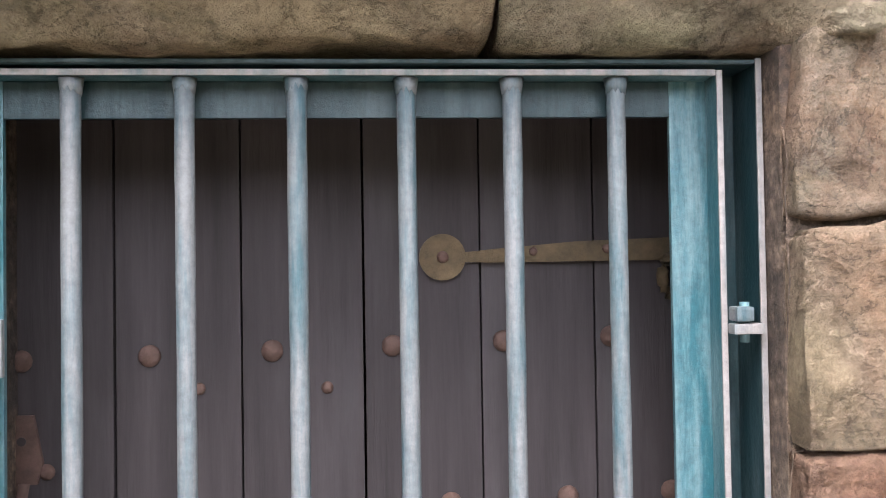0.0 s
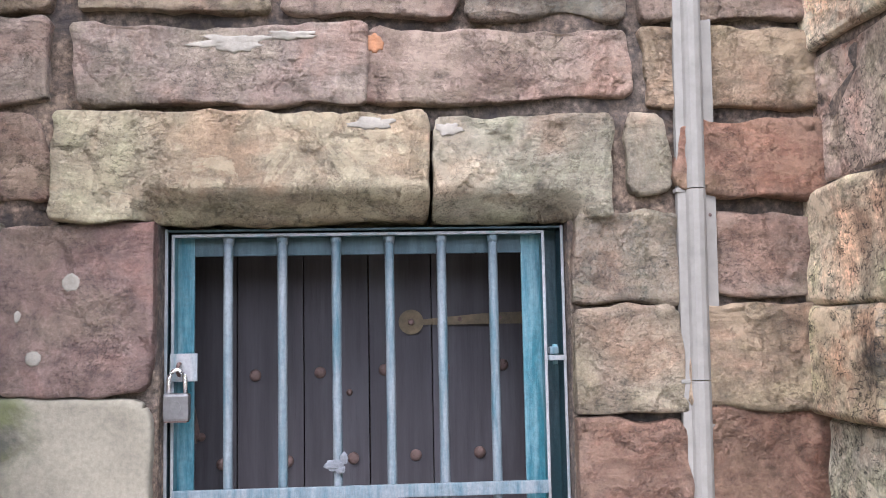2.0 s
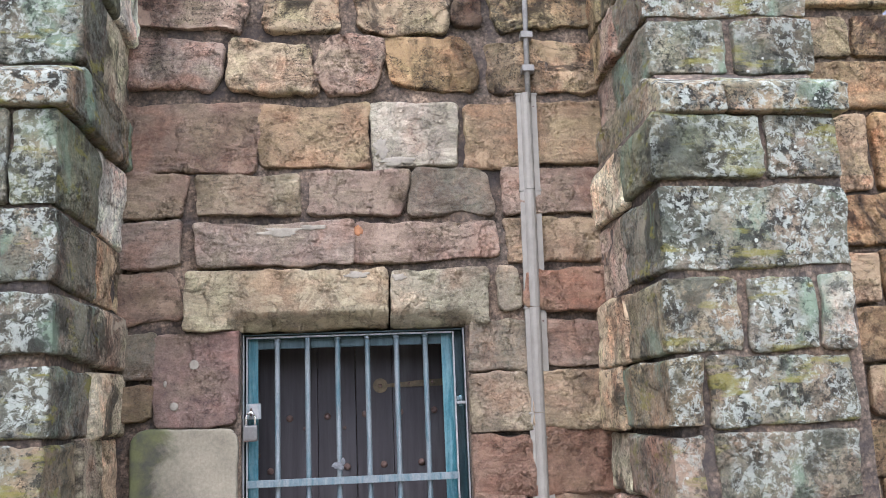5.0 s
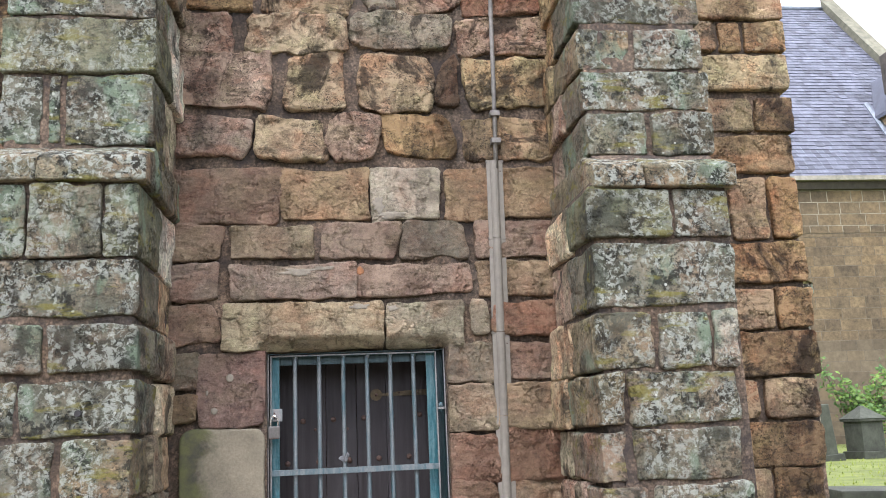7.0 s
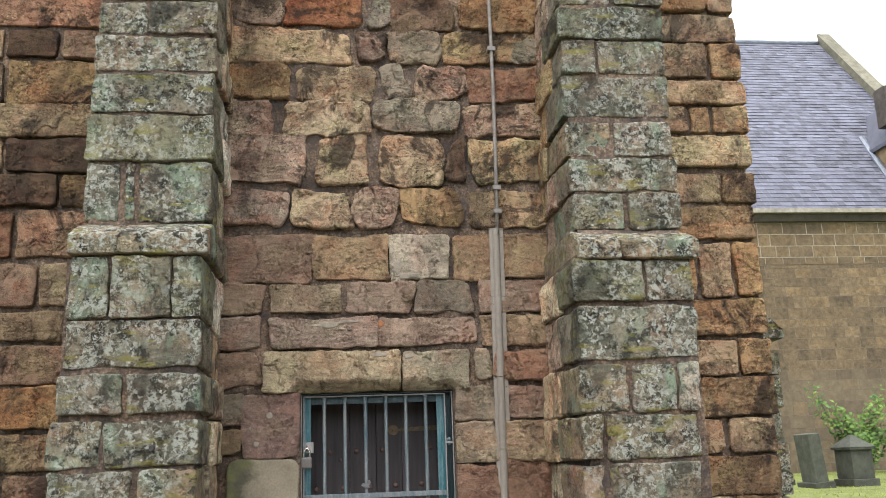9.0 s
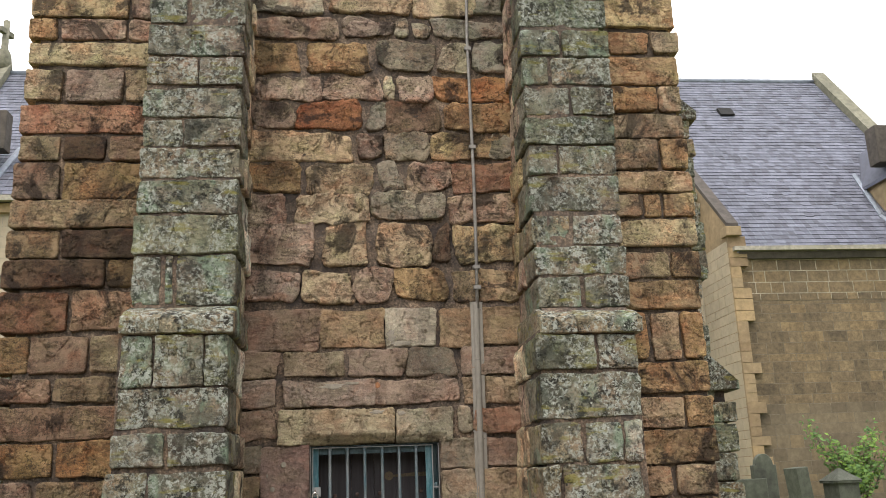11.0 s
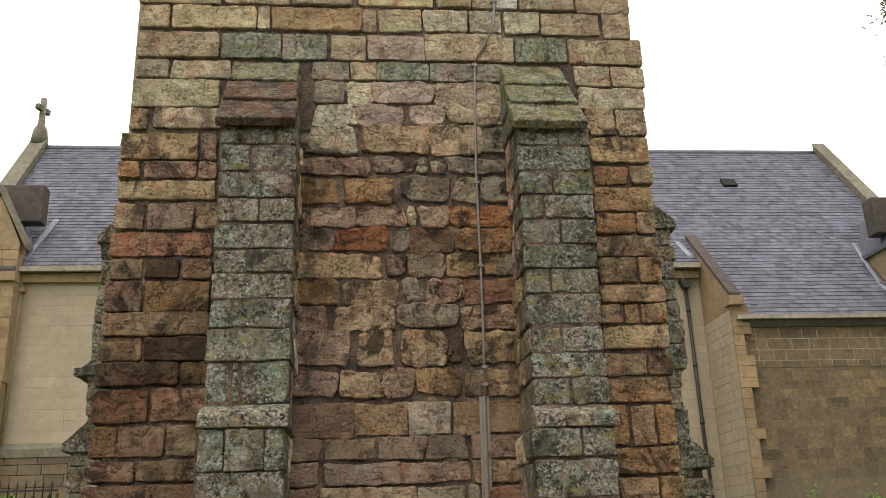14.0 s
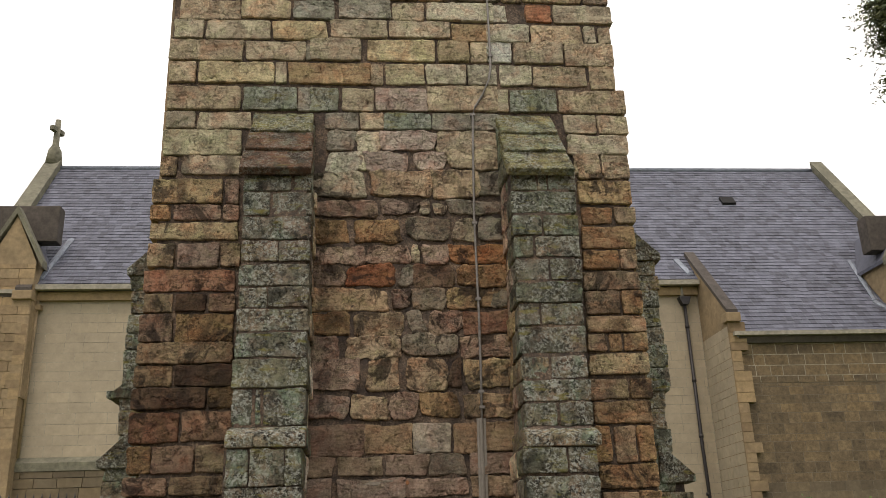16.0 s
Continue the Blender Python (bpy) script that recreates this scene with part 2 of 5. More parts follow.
def mossy_block():
    """A smooth buff repair stone with green and black growth spreading from its outer end."""
    m, nodes, links, bsdf = material("smooth_repair_stone")
    v = coordinates(m, False)
    c = mix(m, (0.20, 0.175, 0.13), ramp(m, noise_tex(m, 5, 6, 0.6, v), (0.35, 0.78), (0.65, 1.15)), 1.0, "MULTIPLY")
    c = mix(m, c, ramp(m, noise_tex(m, 90, 4, 0.7, v), (0.35, 0.85), (0.65, 1.15)), 1.0, "MULTIPLY")
    axes = nodes.new("ShaderNodeSeparateXYZ")
    links.new(v, axes.inputs["Vector"])
    reach = math_node(m, "ADD", math_node(m, "MULTIPLY", math_node(m, "ADD", axes.outputs["X"], 0.61), -4.0), noise_tex(m, 7, 8, 0.7, v, 0.4))
    growth = ramp(m, reach, (0.42, 0.0), (0.66, 1.0))
    green = mix(m, (0.035, 0.036, 0.026), (0.085, 0.095, 0.03), ramp(m, noise_tex(m, 8, 5, 0.6, v), (0.42, 0.0), (0.58, 1.0)))
    c = mix(m, c, green, times(m, growth, 0.85))
    links.new(c, bsdf.inputs["Base Color"])
    bsdf.inputs["Roughness"].default_value = 0.9
    links.new(bump(m, noise_tex(m, 60, 6, 0.7, v), 0.5, 0.003), bsdf.inputs["Normal"])
    return m


STONE = sandstone("weathered_sandstone", 1.3, 1.1)
STONE_PALE = sandstone("pale_upper_sandstone", 0.4, 0.9)
STONE_CLEAN = sandstone("sheltered_sandstone", 0.45, 0.72)
MORTAR = mortar("old_lime_mortar", (0.108, 0.085, 0.067))
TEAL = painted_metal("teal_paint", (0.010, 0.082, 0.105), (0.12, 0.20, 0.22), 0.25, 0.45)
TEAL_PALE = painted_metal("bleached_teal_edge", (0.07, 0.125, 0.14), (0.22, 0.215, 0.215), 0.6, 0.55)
BAR = painted_metal("bleached_bar_paint", (0.035, 0.085, 0.105), (0.155, 0.172, 0.182), 0.45, 0.6)
WOOD = old_wood()
RUST = plain("rusty_iron", (0.10, 0.062, 0.052), 0.75, 0.3, 60)
BRASSY = plain("dull_brown_iron", (0.085, 0.062, 0.034), 0.65, 0.3, 50)
STEEL = plain("worn_lock_steel", (0.15, 0.142, 0.138), 0.4, 0.7, 90, 0.001, 0.2)
CHROME = plain("shackle_steel", (0.7, 0.68, 0.66), 0.25, 0.9, 90, 0.001, 0.15)
CASING = plain("weathered_casing", (0.185, 0.17, 0.148), 0.9, 0.0, 30, 0.002, 0.13)
CABLE = plain("grey_cable", (0.17, 0.16, 0.15), 0.6, 0.0, 40)
WEB = plain("dusty_web", (0.13, 0.135, 0.145), 0.9, 0.0, 70)
ASHLAR = plain("church_ashlar", (0.118, 0.093, 0.06), 0.9, 0.0, 6, 0.01, 0.25, ((0.72, 0.70, 0.70), (1.2, 1.12, 1.0)))
ASHLAR_PALE = plain("pale_church_ashlar", (0.30, 0.255, 0.19), 0.9, 0.0, 5, 0.006, 0.12, ((0.95, 0.95, 0.95), (1.05, 1.04, 1.02)))
QUOIN = plain("ochre_quoin_stone", (0.23, 0.17, 0.102), 0.9, 0.0, 6, 0.01, 0.25, ((0.8, 0.75, 0.72), (1.15, 1.1, 1.0)))
ASHLAR_PIECE = plain("church_ashlar_block", (0.115, 0.085, 0.050), 0.9, 0.0, 8, 0.02, 0.45, None, ((0.75, 0.74, 0.74), (1.22, 1.16, 1.05)))
POINTING = plain("pale_pointing", (0.25, 0.225, 0.175), 0.95, 0.0, 12)
SLATE = plain("grey_slate", (0.088, 0.095, 0.128), 0.75, 0.0, 9, 0.004, 0.25, ((0.66, 0.65, 0.65), (1.34, 1.32, 1.3)))
COPING = plain("mossy_coping", (0.125, 0.12, 0.088), 0.9, 0.0, 5, 0.02, 0.4)
LEAD = plain("lead_flashing", (0.17, 0.195, 0.24), 0.5, 0.3, 8)
GUTTER = plain("stone_coloured_gutter", (0.22, 0.205, 0.165), 0.7, 0.0, 8)
IRON = plain("dark_iron", (0.022, 0.020, 0.022), 0.5, 0.3, 40)
GRASS = plain("mown_grass", (0.115, 0.14, 0.03), 0.95, 0.0, 3, 0.05, 0.4)
BLADE = plain("grass_blades", (0.20, 0.26, 0.04), 0.9, 0.0, 3, 0.001, 0.3, ((0.6, 0.65, 0.6), (1.3, 1.2, 1.0)))
GRAVE = plain("lichened_gravestone", (0.045, 0.05, 0.038), 0.9, 0.0, 7, 0.01, 0.45)
LEAF = plain("shrub_leaves", (0.065, 0.135, 0.025), 0.7, 0.0, 5, 0.001, 0.3, ((0.45, 0.55, 0.5), (1.9, 1.5, 1.0)))
TREE_LEAF = plain("tree_leaves", (0.075, 0.095, 0.035), 0.7, 0.0, 5, 0.001, 0.3, ((0.5, 0.55, 0.5), (1.6, 1.3, 1.0)))
LIGHT_BLOCK = plain("unseen_light_block", (0.045, 0.06, 0.028), 0.95, 0.0, 2.5, 0.1, 0.5)
DARK_STONE_AND_SHADE = plain("blackened_stone_and_shade", (0.055, 0.046, 0.04), 0.9, 0.0, 6, 0.02, 0.4)
BOUNCE_GRAVEL = plain("unseen_bounce_gravel", (0.19, 0.16, 0.125), 0.95, 0.0, 60, 0.02, 0.4)
PLASTER = plain("white_lime_splash", (0.21, 0.185, 0.15), 0.9, 0.0, 50, 0.004, 0.25)
ORANGE = plain("orange_scar", (0.27, 0.12, 0.055), 0.9, 0.0, 50)
# the teal paint again, darkened to carry the shade of the doorway recess
TEAL_SHADED = painted_metal("shaded_teal_paint", (0.003, 0.024, 0.031), (0.035, 0.062, 0.07), 0.2, 0.45)
REPAIR = mossy_block()
POINTING_DARK = plain("weathered_pointing", (0.115, 0.095, 0.068), 0.95, 0.0, 12)
BLACK = plain("dark_opening", (0.008, 0.008, 0.009), 0.95)
BARK = plain("bark", (0.08, 0.065, 0.05), 0.95, 0.0, 14, 0.02, 0.4)


from mathutils.bvhtree import BVHTree


# ---- building blocks ----
def part(name, data, mat, parent=None, label=""):
    """One mesh object from a bmesh or a mesh, under its thing."""
    if isinstance(data, bmesh.types.BMesh):
        me = bpy.data.meshes.new(name)
        data.to_mesh(me)
        data.free()
    else:
        me = data
    if mat and not me.materials:
        me.materials.append(mat)
    ob = new(name, me)
    ob.parent = parent
    return tagged(ob, label)


def empty(name, label, category, group="", kind=""):
    return tagged(new(name), label, category, group, kind)


def box(x0, x1, y0, y1, z0, z1, bevel=0.0, bm=None):
    own = bm is None
    bm = bm or bmesh.new()
    got = bmesh.ops.create_cube(bm, size=1.0)["verts"]
    for v in got:
        v.co = Vector(((x0 + x1) / 2 + v.co.x * (x1 - x0), (y0 + y1) / 2 + v.co.y * (y1 - y0), (z0 + z1) / 2 + v.co.z * (z1 - z0)))
    if bevel and own:
        bmesh.ops.bevel(bm, geom=bm.edges[:], offset=bevel, segments=2, affect="EDGES", profile=0.7)
    return bm


def prism(profile, axis, a, b):
    """A closed outline in the plane across an axis ('x': y, z; 'y': x, z), drawn out from a to b."""
    bm = bmesh.new()
    spot = (lambda s, p: (s, p[0], p[1])) if axis == "x" else (lambda s, p: (p[0], s, p[1]))
    one, two = [bm.verts.new(spot(a, p)) for p in profile], [bm.verts.new(spot(b, p)) for p in profile]
    bm.faces.new(one), bm.faces.new(two[::-1])
    for i in range(len(profile)):
        j = (i + 1) % len(profile)
        bm.faces.new((one[j], one[i], two[i], two[j]))
    bmesh.ops.recalc_face_normals(bm, faces=bm.faces[:])
    return bm


def tube(points, radius, sides=10, caps=True):
    """A round rod through points; radius may be one number or one for each point."""
    bm, rings = bmesh.new(), []
    for i, p in enumerate(points):
        p = Vector(p)
        way = (Vector(points[min(i + 1, len(points) - 1)]) - Vector(points[max(i - 1, 0)])).normalized()
        side = way.orthogonal().normalized() if abs(way.z) < 0.9 else way.cross(Vector((0, 1, 0))).normalized()
        up = way.cross(side)
        r = radius if isinstance(radius, float) else radius[i]
        rings.append([bm.verts.new(p + r * (math.cos(a) * side + math.sin(a) * up)) for a in (2 * math.pi * k / sides for k in range(sides))])
    for one, two in zip(rings, rings[1:]):
        for k in range(sides):
            bm.faces.new((one[k], one[(k + 1) % sides], two[(k + 1) % sides], two[k])).smooth = True
    if caps:
        bm.faces.new(rings[0][::-1]), bm.faces.new(rings[-1])
    bmesh.ops.recalc_face_normals(bm, faces=bm.faces[:])
    return bm


def ticks(lo, hi, r, step):
    n = max(1, round((hi - lo - 2 * r) / step))
    e = min(0.006, 0.25 * (hi - lo - 2 * r) / n)
    return [lo, lo + 0.35 * r, lo + r, lo + r + e] + [lo + r + (hi - lo - 2 * r) * i / n for i in range(1, n)] + [hi - r - e, hi - r, hi - 0.35 * r, hi]


def block(x0, x1, y0, y1, z0, z1, r=0.014, corner=0.03, amp=0.007, step=0.04, wobble=0.008, shape=None, skew=0.0):
    """A rough-hewn stone, open at its back (y1): worn arrises, uneven outline, hollowed faces."""
    small = 0.45 * min(x1 - x0, z1 - z0, y1 - y0)
    r, corner = min(r, small), min(corner, small)
    seed = Vector((random.uniform(0, 90), random.uniform(0, 90), random.uniform(0, 90)))
    ax, ay, az = ticks(x0, x1, r, step), ticks(y0, y1, r, max(step, 0.08))[:-4] + [y1], ticks(z0, z1, r, step)
    lo, hi = Vector((x0 + r, y0 + r, z0 + r)), Vector((x1 - r, y1, z1 - r))
    index, verts, faces = {}, [], []
    lean = [random.uniform(-skew, skew) for _ in range(8)]

    def vertex(i, j, k):
        if (i, j, k) in index:
            return index[i, j, k]
        p = Vector((ax[i], ay[j], az[k]))
        d = Vector((p.x - min(max(p.x, lo.x), hi.x), min(0, p.y - lo.y), p.z - min(max(p.z, lo.z), hi.z)))
        n = d.normalized()
        q = p - d + n * r
        dx = q.x - min(max(q.x, x0 + corner), x1 - corner)
        dz = q.z - min(max(q.z, z0 + corner), z1 - corner)
        if dx and dz:
            s = max(abs(dx), abs(dz)) / math.hypot(dx, dz)
            q.x, q.z = q.x + dx * (s - 1), q.z + dz * (s - 1)
        g = noise.noise(p * 6 + seed) + 0.7 * (0.5 - abs(noise.noise(p * 13 + seed)) * 2) + 0.4 * noise.noise(p * 34 + seed) + 0.2 * noise.noise(p * 80 + seed)
        q += n * amp * g
        q.x += wobble * (noise.noise(p * 5 + 2 * seed) + 0.6 * noise.noise(p * 15 + 2 * seed))
        q.z += wobble * (noise.noise(p * 5 - seed) + 0.6 * noise.noise(p * 15 - seed))
        if skew:
            u, w = (p.x - x0) / (x1 - x0), (p.z - z0) / (z1 - z0)
            c = ((1 - u) * (1 - w), u * (1 - w), (1 - u) * w, u * w)
            q.x += sum(k * d for k, d in zip(c, lean[:4]))
            q.z += 0.7 * sum(k * d for k, d in zip(c, lean[4:]))
        if shape:
            q = shape(q)
        index[i, j, k] = len(verts)
        verts.append(q)
        return index[i, j, k]

    I, J, K = len(ax) - 1, len(ay) - 1, len(az) - 1
    for i in range(I):
        for k in range(K):
            faces.append((vertex(i, 0, k), vertex(i + 1, 0, k), vertex(i + 1, 0, k + 1), vertex(i, 0, k + 1)))
    for j in range(J):
        for k in range(K):
            faces.append((vertex(0, j + 1, k), vertex(0, j, k), vertex(0, j, k + 1), vertex(0, j + 1, k + 1)))
            faces.append((vertex(I, j, k), vertex(I, j + 1, k), vertex(I, j + 1, k + 1), vertex(I, j, k + 1)))
        for i in range(I):
            faces.append((vertex(i, j, K), vertex(i + 1, j, K), vertex(i + 1, j + 1, K), vertex(i, j + 1, K)))
            faces.append((vertex(i, j + 1, 0), vertex(i + 1, j + 1, 0), vertex(i + 1, j, 0), vertex(i, j, 0)))
    me = bpy.data.meshes.new("stone")
    me.from_pydata(verts, [], faces)
    me.polygons.foreach_set("use_smooth", [True] * len(faces))
    me.materials.append(STONE)
    return me


def joined(name, metas, mat, parent=None, smooth=False):
    """Many small closed pieces in one mesh: metas are (verts, faces)."""
    verts, faces = [], []
    for vs, fs in metas:
        faces += [tuple(i + len(verts) for i in f) for f in fs]
        verts += vs
    me = bpy.data.meshes.new(name)
    me.from_pydata(verts, [], faces)
    if smooth:
        me.polygons.foreach_set("use_smooth", [True] * len(faces))
    return part(name, me, mat, parent)


# true colours of the stones: red, pink, orange and ochre sandstones, cream, grey, and blackened ones; the last number is lichen
TINTS = {
    "p": (0.245, 0.180, 0.142, 0.0), "r": (0.205, 0.118, 0.080, 0.0), "R": (0.235, 0.105, 0.058, 0.0), "o": (0.25, 0.175, 0.100, 0.0),
    "O": (0.27, 0.145, 0.075, 0.0), "t": (0.28, 0.215, 0.145, 0.03), "y": (0.32, 0.255, 0.155, 0.05), "c": (0.33, 0.28, 0.205, 0.05),
    "m": (0.175, 0.112, 0.100, 0.0), "w": (0.43, 0.40, 0.34, 0.03), "g": (0.20, 0.172, 0.135, 0.10), "d": (0.095, 0.066, 0.048, 0.0), "G": (0.165, 0.165, 0.115, 0.6),
}


def tint(ob, letter, lichen=None, spread=0.14, drawn=0.74):
    r, g, b, moss = TINTS[letter]
    k, w = 1 + random.uniform(-spread, spread), random.uniform(-0.05, 0.05)
    if lichen is None:  # the same rain and soot have drawn the stones together
        f = 1 - drawn
        r, g, b = drawn * r + f * 0.25, drawn * g + f * 0.186, drawn * b + f * 0.146
    ob.color = (r * k * (1 + w), g * k, b * k * (1 - w), 1 - (moss if lichen is None else lichen))
    return ob


# ---- the ground ----
def ground_height(x, y):
    s = min(max((y - 0.3) / 3.5, 0), 1)
    back = 0.72 * s * s * (3 - 2 * s)
    left = min(max((-x - 2.6) / 2.0, 0), 1) * min(max((y - 2) / 4, 0), 1) * 0.6
    return back + left + 0.02 * noise.noise(Vector((x * 0.6, y * 0.6, 0)))


def make_ground():
    def steps(lo, hi, near, far):
        xs = [lo + (hi - lo) * i / 70 for i in range(71)]
        return [-near * 40, -near * 8, -near * 3] + xs + [far * 3, far * 8, far * 40]
    xs, ys = steps(-16, 24, 30, 30), steps(-12, 22, 30, 30)
    bm = bmesh.new()
    grid = [[bm.verts.new((x, y, ground_height(x, y))) for x in xs] for y in ys]
    for a, b in zip(grid, grid[1:]):
        for i in range(len(a) - 1):
            bm.faces.new((a[i], a[i + 1], b[i + 1], b[i])).smooth = True
    tagged(part("ground", bm, GRASS), "mown yellow-green churchyard grass rising behind the tower", "ground", kind="structure")
    rng = random.Random(5)
    metas = []
    for _ in range(9000):
        x, y = rng.uniform(2.6, 16), rng.uniform(1.5, 17)
        z, h, a = ground_height(x, y), rng.uniform(0.02, 0.05), rng.uniform(0, 6.3)
        w = Vector((math.cos(a), math.sin(a), 0)) * 0.008
        p = Vector((x, y, z - 0.004))
        metas.append(([p - w, p + w, p + Vector((rng.uniform(-0.03, 0.03), rng.uniform(-0.03, 0.03), h))], [(0, 1, 2)]))
    tagged(joined("grass", metas, BLADE), "short tufts of green grass standing in the lawn", "grass", kind="stuff")


make_ground()
# added out of view: its tone sets how much light bounces upwards
path = box(-7.0, 7.0, -11.5, -0.05, -0.03, 0.035, 0.01)
tagged(part("path", path, BOUNCE_GRAVEL), "added brown gravel strip, out of view, bouncing light up the tower", "path", kind="structure")



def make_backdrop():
    """An unseen tree-like belt, added behind the camera to block low skylight."""
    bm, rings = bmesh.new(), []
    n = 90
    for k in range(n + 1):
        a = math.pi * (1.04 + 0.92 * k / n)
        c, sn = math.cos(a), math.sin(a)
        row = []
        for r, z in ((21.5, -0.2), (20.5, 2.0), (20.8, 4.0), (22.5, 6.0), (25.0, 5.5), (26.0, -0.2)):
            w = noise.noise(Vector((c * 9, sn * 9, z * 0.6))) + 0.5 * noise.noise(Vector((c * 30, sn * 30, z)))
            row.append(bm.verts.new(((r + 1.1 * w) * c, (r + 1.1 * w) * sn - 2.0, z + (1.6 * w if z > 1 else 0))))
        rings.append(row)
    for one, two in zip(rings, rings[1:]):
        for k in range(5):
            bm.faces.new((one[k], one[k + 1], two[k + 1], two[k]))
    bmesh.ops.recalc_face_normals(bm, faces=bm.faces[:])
    tagged(part("backdrop", bm, LIGHT_BLOCK), "added dark tree-like belt behind the camera, blocking low skylight", "trees", kind="structure")


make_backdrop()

# ---- the tower: core with the doorway through it, faced with single stones ----
DOOR_L, DOOR_R, DOOR_TOP = -0.374, 0.392, 1.866


def make_core():
    bm = bmesh.new()
    box(-2.08, DOOR_L, 0.025, 0.6, -0.3, DOOR_TOP, bm=bm)
    box(DOOR_R, 2.08, 0.025, 0.6, -0.3, DOOR_TOP, bm=bm)
    box(-2.08, -0.46, 0.025, 0.6, DOOR_TOP, 2.02, bm=bm)
    box(0.44, 2.08, 0.025, 0.6, DOOR_TOP, 2.02, bm=bm)
    box(-0.46, 0.44, 0.29, 0.6, DOOR_TOP, 2.02, bm=bm)
    box(-2.08, 2.08, 0.025, 0.6, 2.02, 9.3, bm=bm)
    return bm


wall = tagged(part("wall_south", make_core(), MORTAR), "tower wall of rough red and ochre sandstone in lime mortar", "wall", kind="structure")


def bedding(x0, x1, z0, z1, name="mortar_bed"):
    """The uneven lime mortar that stands between the stones."""
    nx, nz = round((x1 - x0) / 0.018), round((z1 - z0) / 0.018)
    bm = bmesh.new()
    rows = []
    for k in range(nz + 1):
        row = []
        for i in range(nx + 1):
            x, z = x0 + (x1 - x0) * i / nx, z0 + (z1 - z0) * k / nz
            p = Vector((x * 4, 0, z * 4))
            y = 0.016 - 0.015 * noise.noise(p) - 0.008 * noise.noise(p * 3.1) + 0.006 * noise.noise(p * 8) + 0.003 * noise.noise(p * 19)
            row.append(bm.verts.new((x, min(y, 0.0245), z)))
        rows.append(row)
    for a, b in zip(rows, rows[1:]):
        for i in range(nx):
            bm.faces.new((a[i], a[i + 1], b[i + 1], b[i])).smooth = True
    return part(name, bm, MORTAR, wall)


bedding(-0.9, DOOR_L, 0.9, DOOR_TOP)
bedding(DOOR_R, 1.0, 0.9, DOOR_TOP)
bedding(-0.9, -0.47, DOOR_TOP, 2.04)
bedding(0.45, 1.0, DOOR_TOP, 2.04)
bedding(-0.9, 1.0, 2.04, 5.5)


FACING = []


def jamb(q):
    """Keeps a stone beside the doorway out of its opening."""
    q.x = max(q.x, 0.3935) if q.x > 0 else min(q.x, -0.3765)
    return q


def face(z0, z1, *stones):
    """One course of the tower's south face: each stone is its tint, its ends, and its own bed heights where they differ."""
    for letter, x0, x1, *own in stones:
        a, b = own if own else (z0, z1)
        near = b < 2.75 and abs(x0) < 1.0
        x0 = -0.80 if -0.82 < x0 < -0.68 else x0
        x1 = 0.95 if 0.73 < x1 < 0.96 and x0 > 0.0 else x1
        tidy = a > 5.3 or abs(x0 + x1) > 2.4
        proud = random.uniform(-0.014, 0.006) - (0.0 if tidy else 0.005)
        ends = 0.006 if x0 > -2.0 else 0.0
        gap = -0.003 if near else -0.003 if a > 4.9 else 0.003 if tidy else 0.002
        me = block(x0 + ends - 0.003 + gap, x1 - gap, proud, 0.12, a + gap, b - gap, 0.009 if tidy else 0.008 if near else 0.010, random.uniform(0.010, 0.026) if tidy or near else random.uniform(0.02, 0.06),
                   0.009 if tidy else 0.009 if near else 0.015, 0.02 if near else 0.03, 0.008 if tidy else 0.011 if near else 0.02, jamb if b < 1.9 and abs(x0) < 0.7 else None, 0.006 if tidy else 0.018 if near else 0.028)
        FACING.append((x0, x1, a, b, me))
        if near:
            me.materials.clear()
            me.materials.append(STONE_CLEAN)
        elif a > 4.9:
            me.materials.clear()
            me.materials.append(STONE_PALE)
        ob = tint(part("stone", me, None, wall), letter, drawn=0.7 if near else 0.95)
        ob.color = (*[(1.07 if near else 1.2) * v for v in ob.color[:3]], ob.color[3])
        if x0 < -1.3 and b < 3.9:  # west stones below 3.9 m, darker and warmer
            ob.color = (0.68 * ob.color[0], 0.63 * ob.color[1], 0.58 * ob.color[2], ob.color[3])
        if x0 > 1.5 and b < 4.6:  # the redder east corner
            ob.color = (0.93 * ob.color[0], 0.89 * ob.color[1], 0.88 * ob.color[2], ob.color[3])
        if a > 4.9:  # the cleaner upper stage
            ob.color = (1.18 * ob.color[0], 1.32 * ob.color[1], 1.42 * ob.color[2], ob.color[3])


# face
face(6.52, 6.71, ('t', -2.02, -1.47, 6.49, 6.70), ('t', -1.46, -1.00), ('g', -0.97, -0.59), ('g', -0.54, -0.05, 6.54, 6.74), ('t', -0.03, 0.27), ('c', 0.30, 0.80), ('c', 0.81, 1.08), ('R', 1.27, 1.52), ('t', 1.55, 2.12))
face(6.29, 6.48, ('t', -2.06, -1.80), ('t', -1.77, -1.18), ('y', -1.16, -0.65), ('t', -0.62, -0.08, 6.32, 6.51), ('t', -0.06, 0.52, 6.33, 6.50), ('o', 0.54, 0.84), ('c', 0.87, 1.28), ('t', 1.31, 1.81), ('c', 1.83, 1.94), ('t', 1.97, 2.09))
face(6.07, 6.29, ('t', -2.09, -1.43, 6.05, 6.26), ('t', -1.40, -0.85, 6.07, 6.26), ('g', -0.84, -0.75), ('t', -0.72, -0.33), ('y', -0.27, 0.37), ('o', 0.40, 0.69), ('t', 0.71, 0.85), ('w', 0.87, 1.10), ('t', 1.13, 1.60), ('t', 1.62, 2.10, 6.04, 6.29))
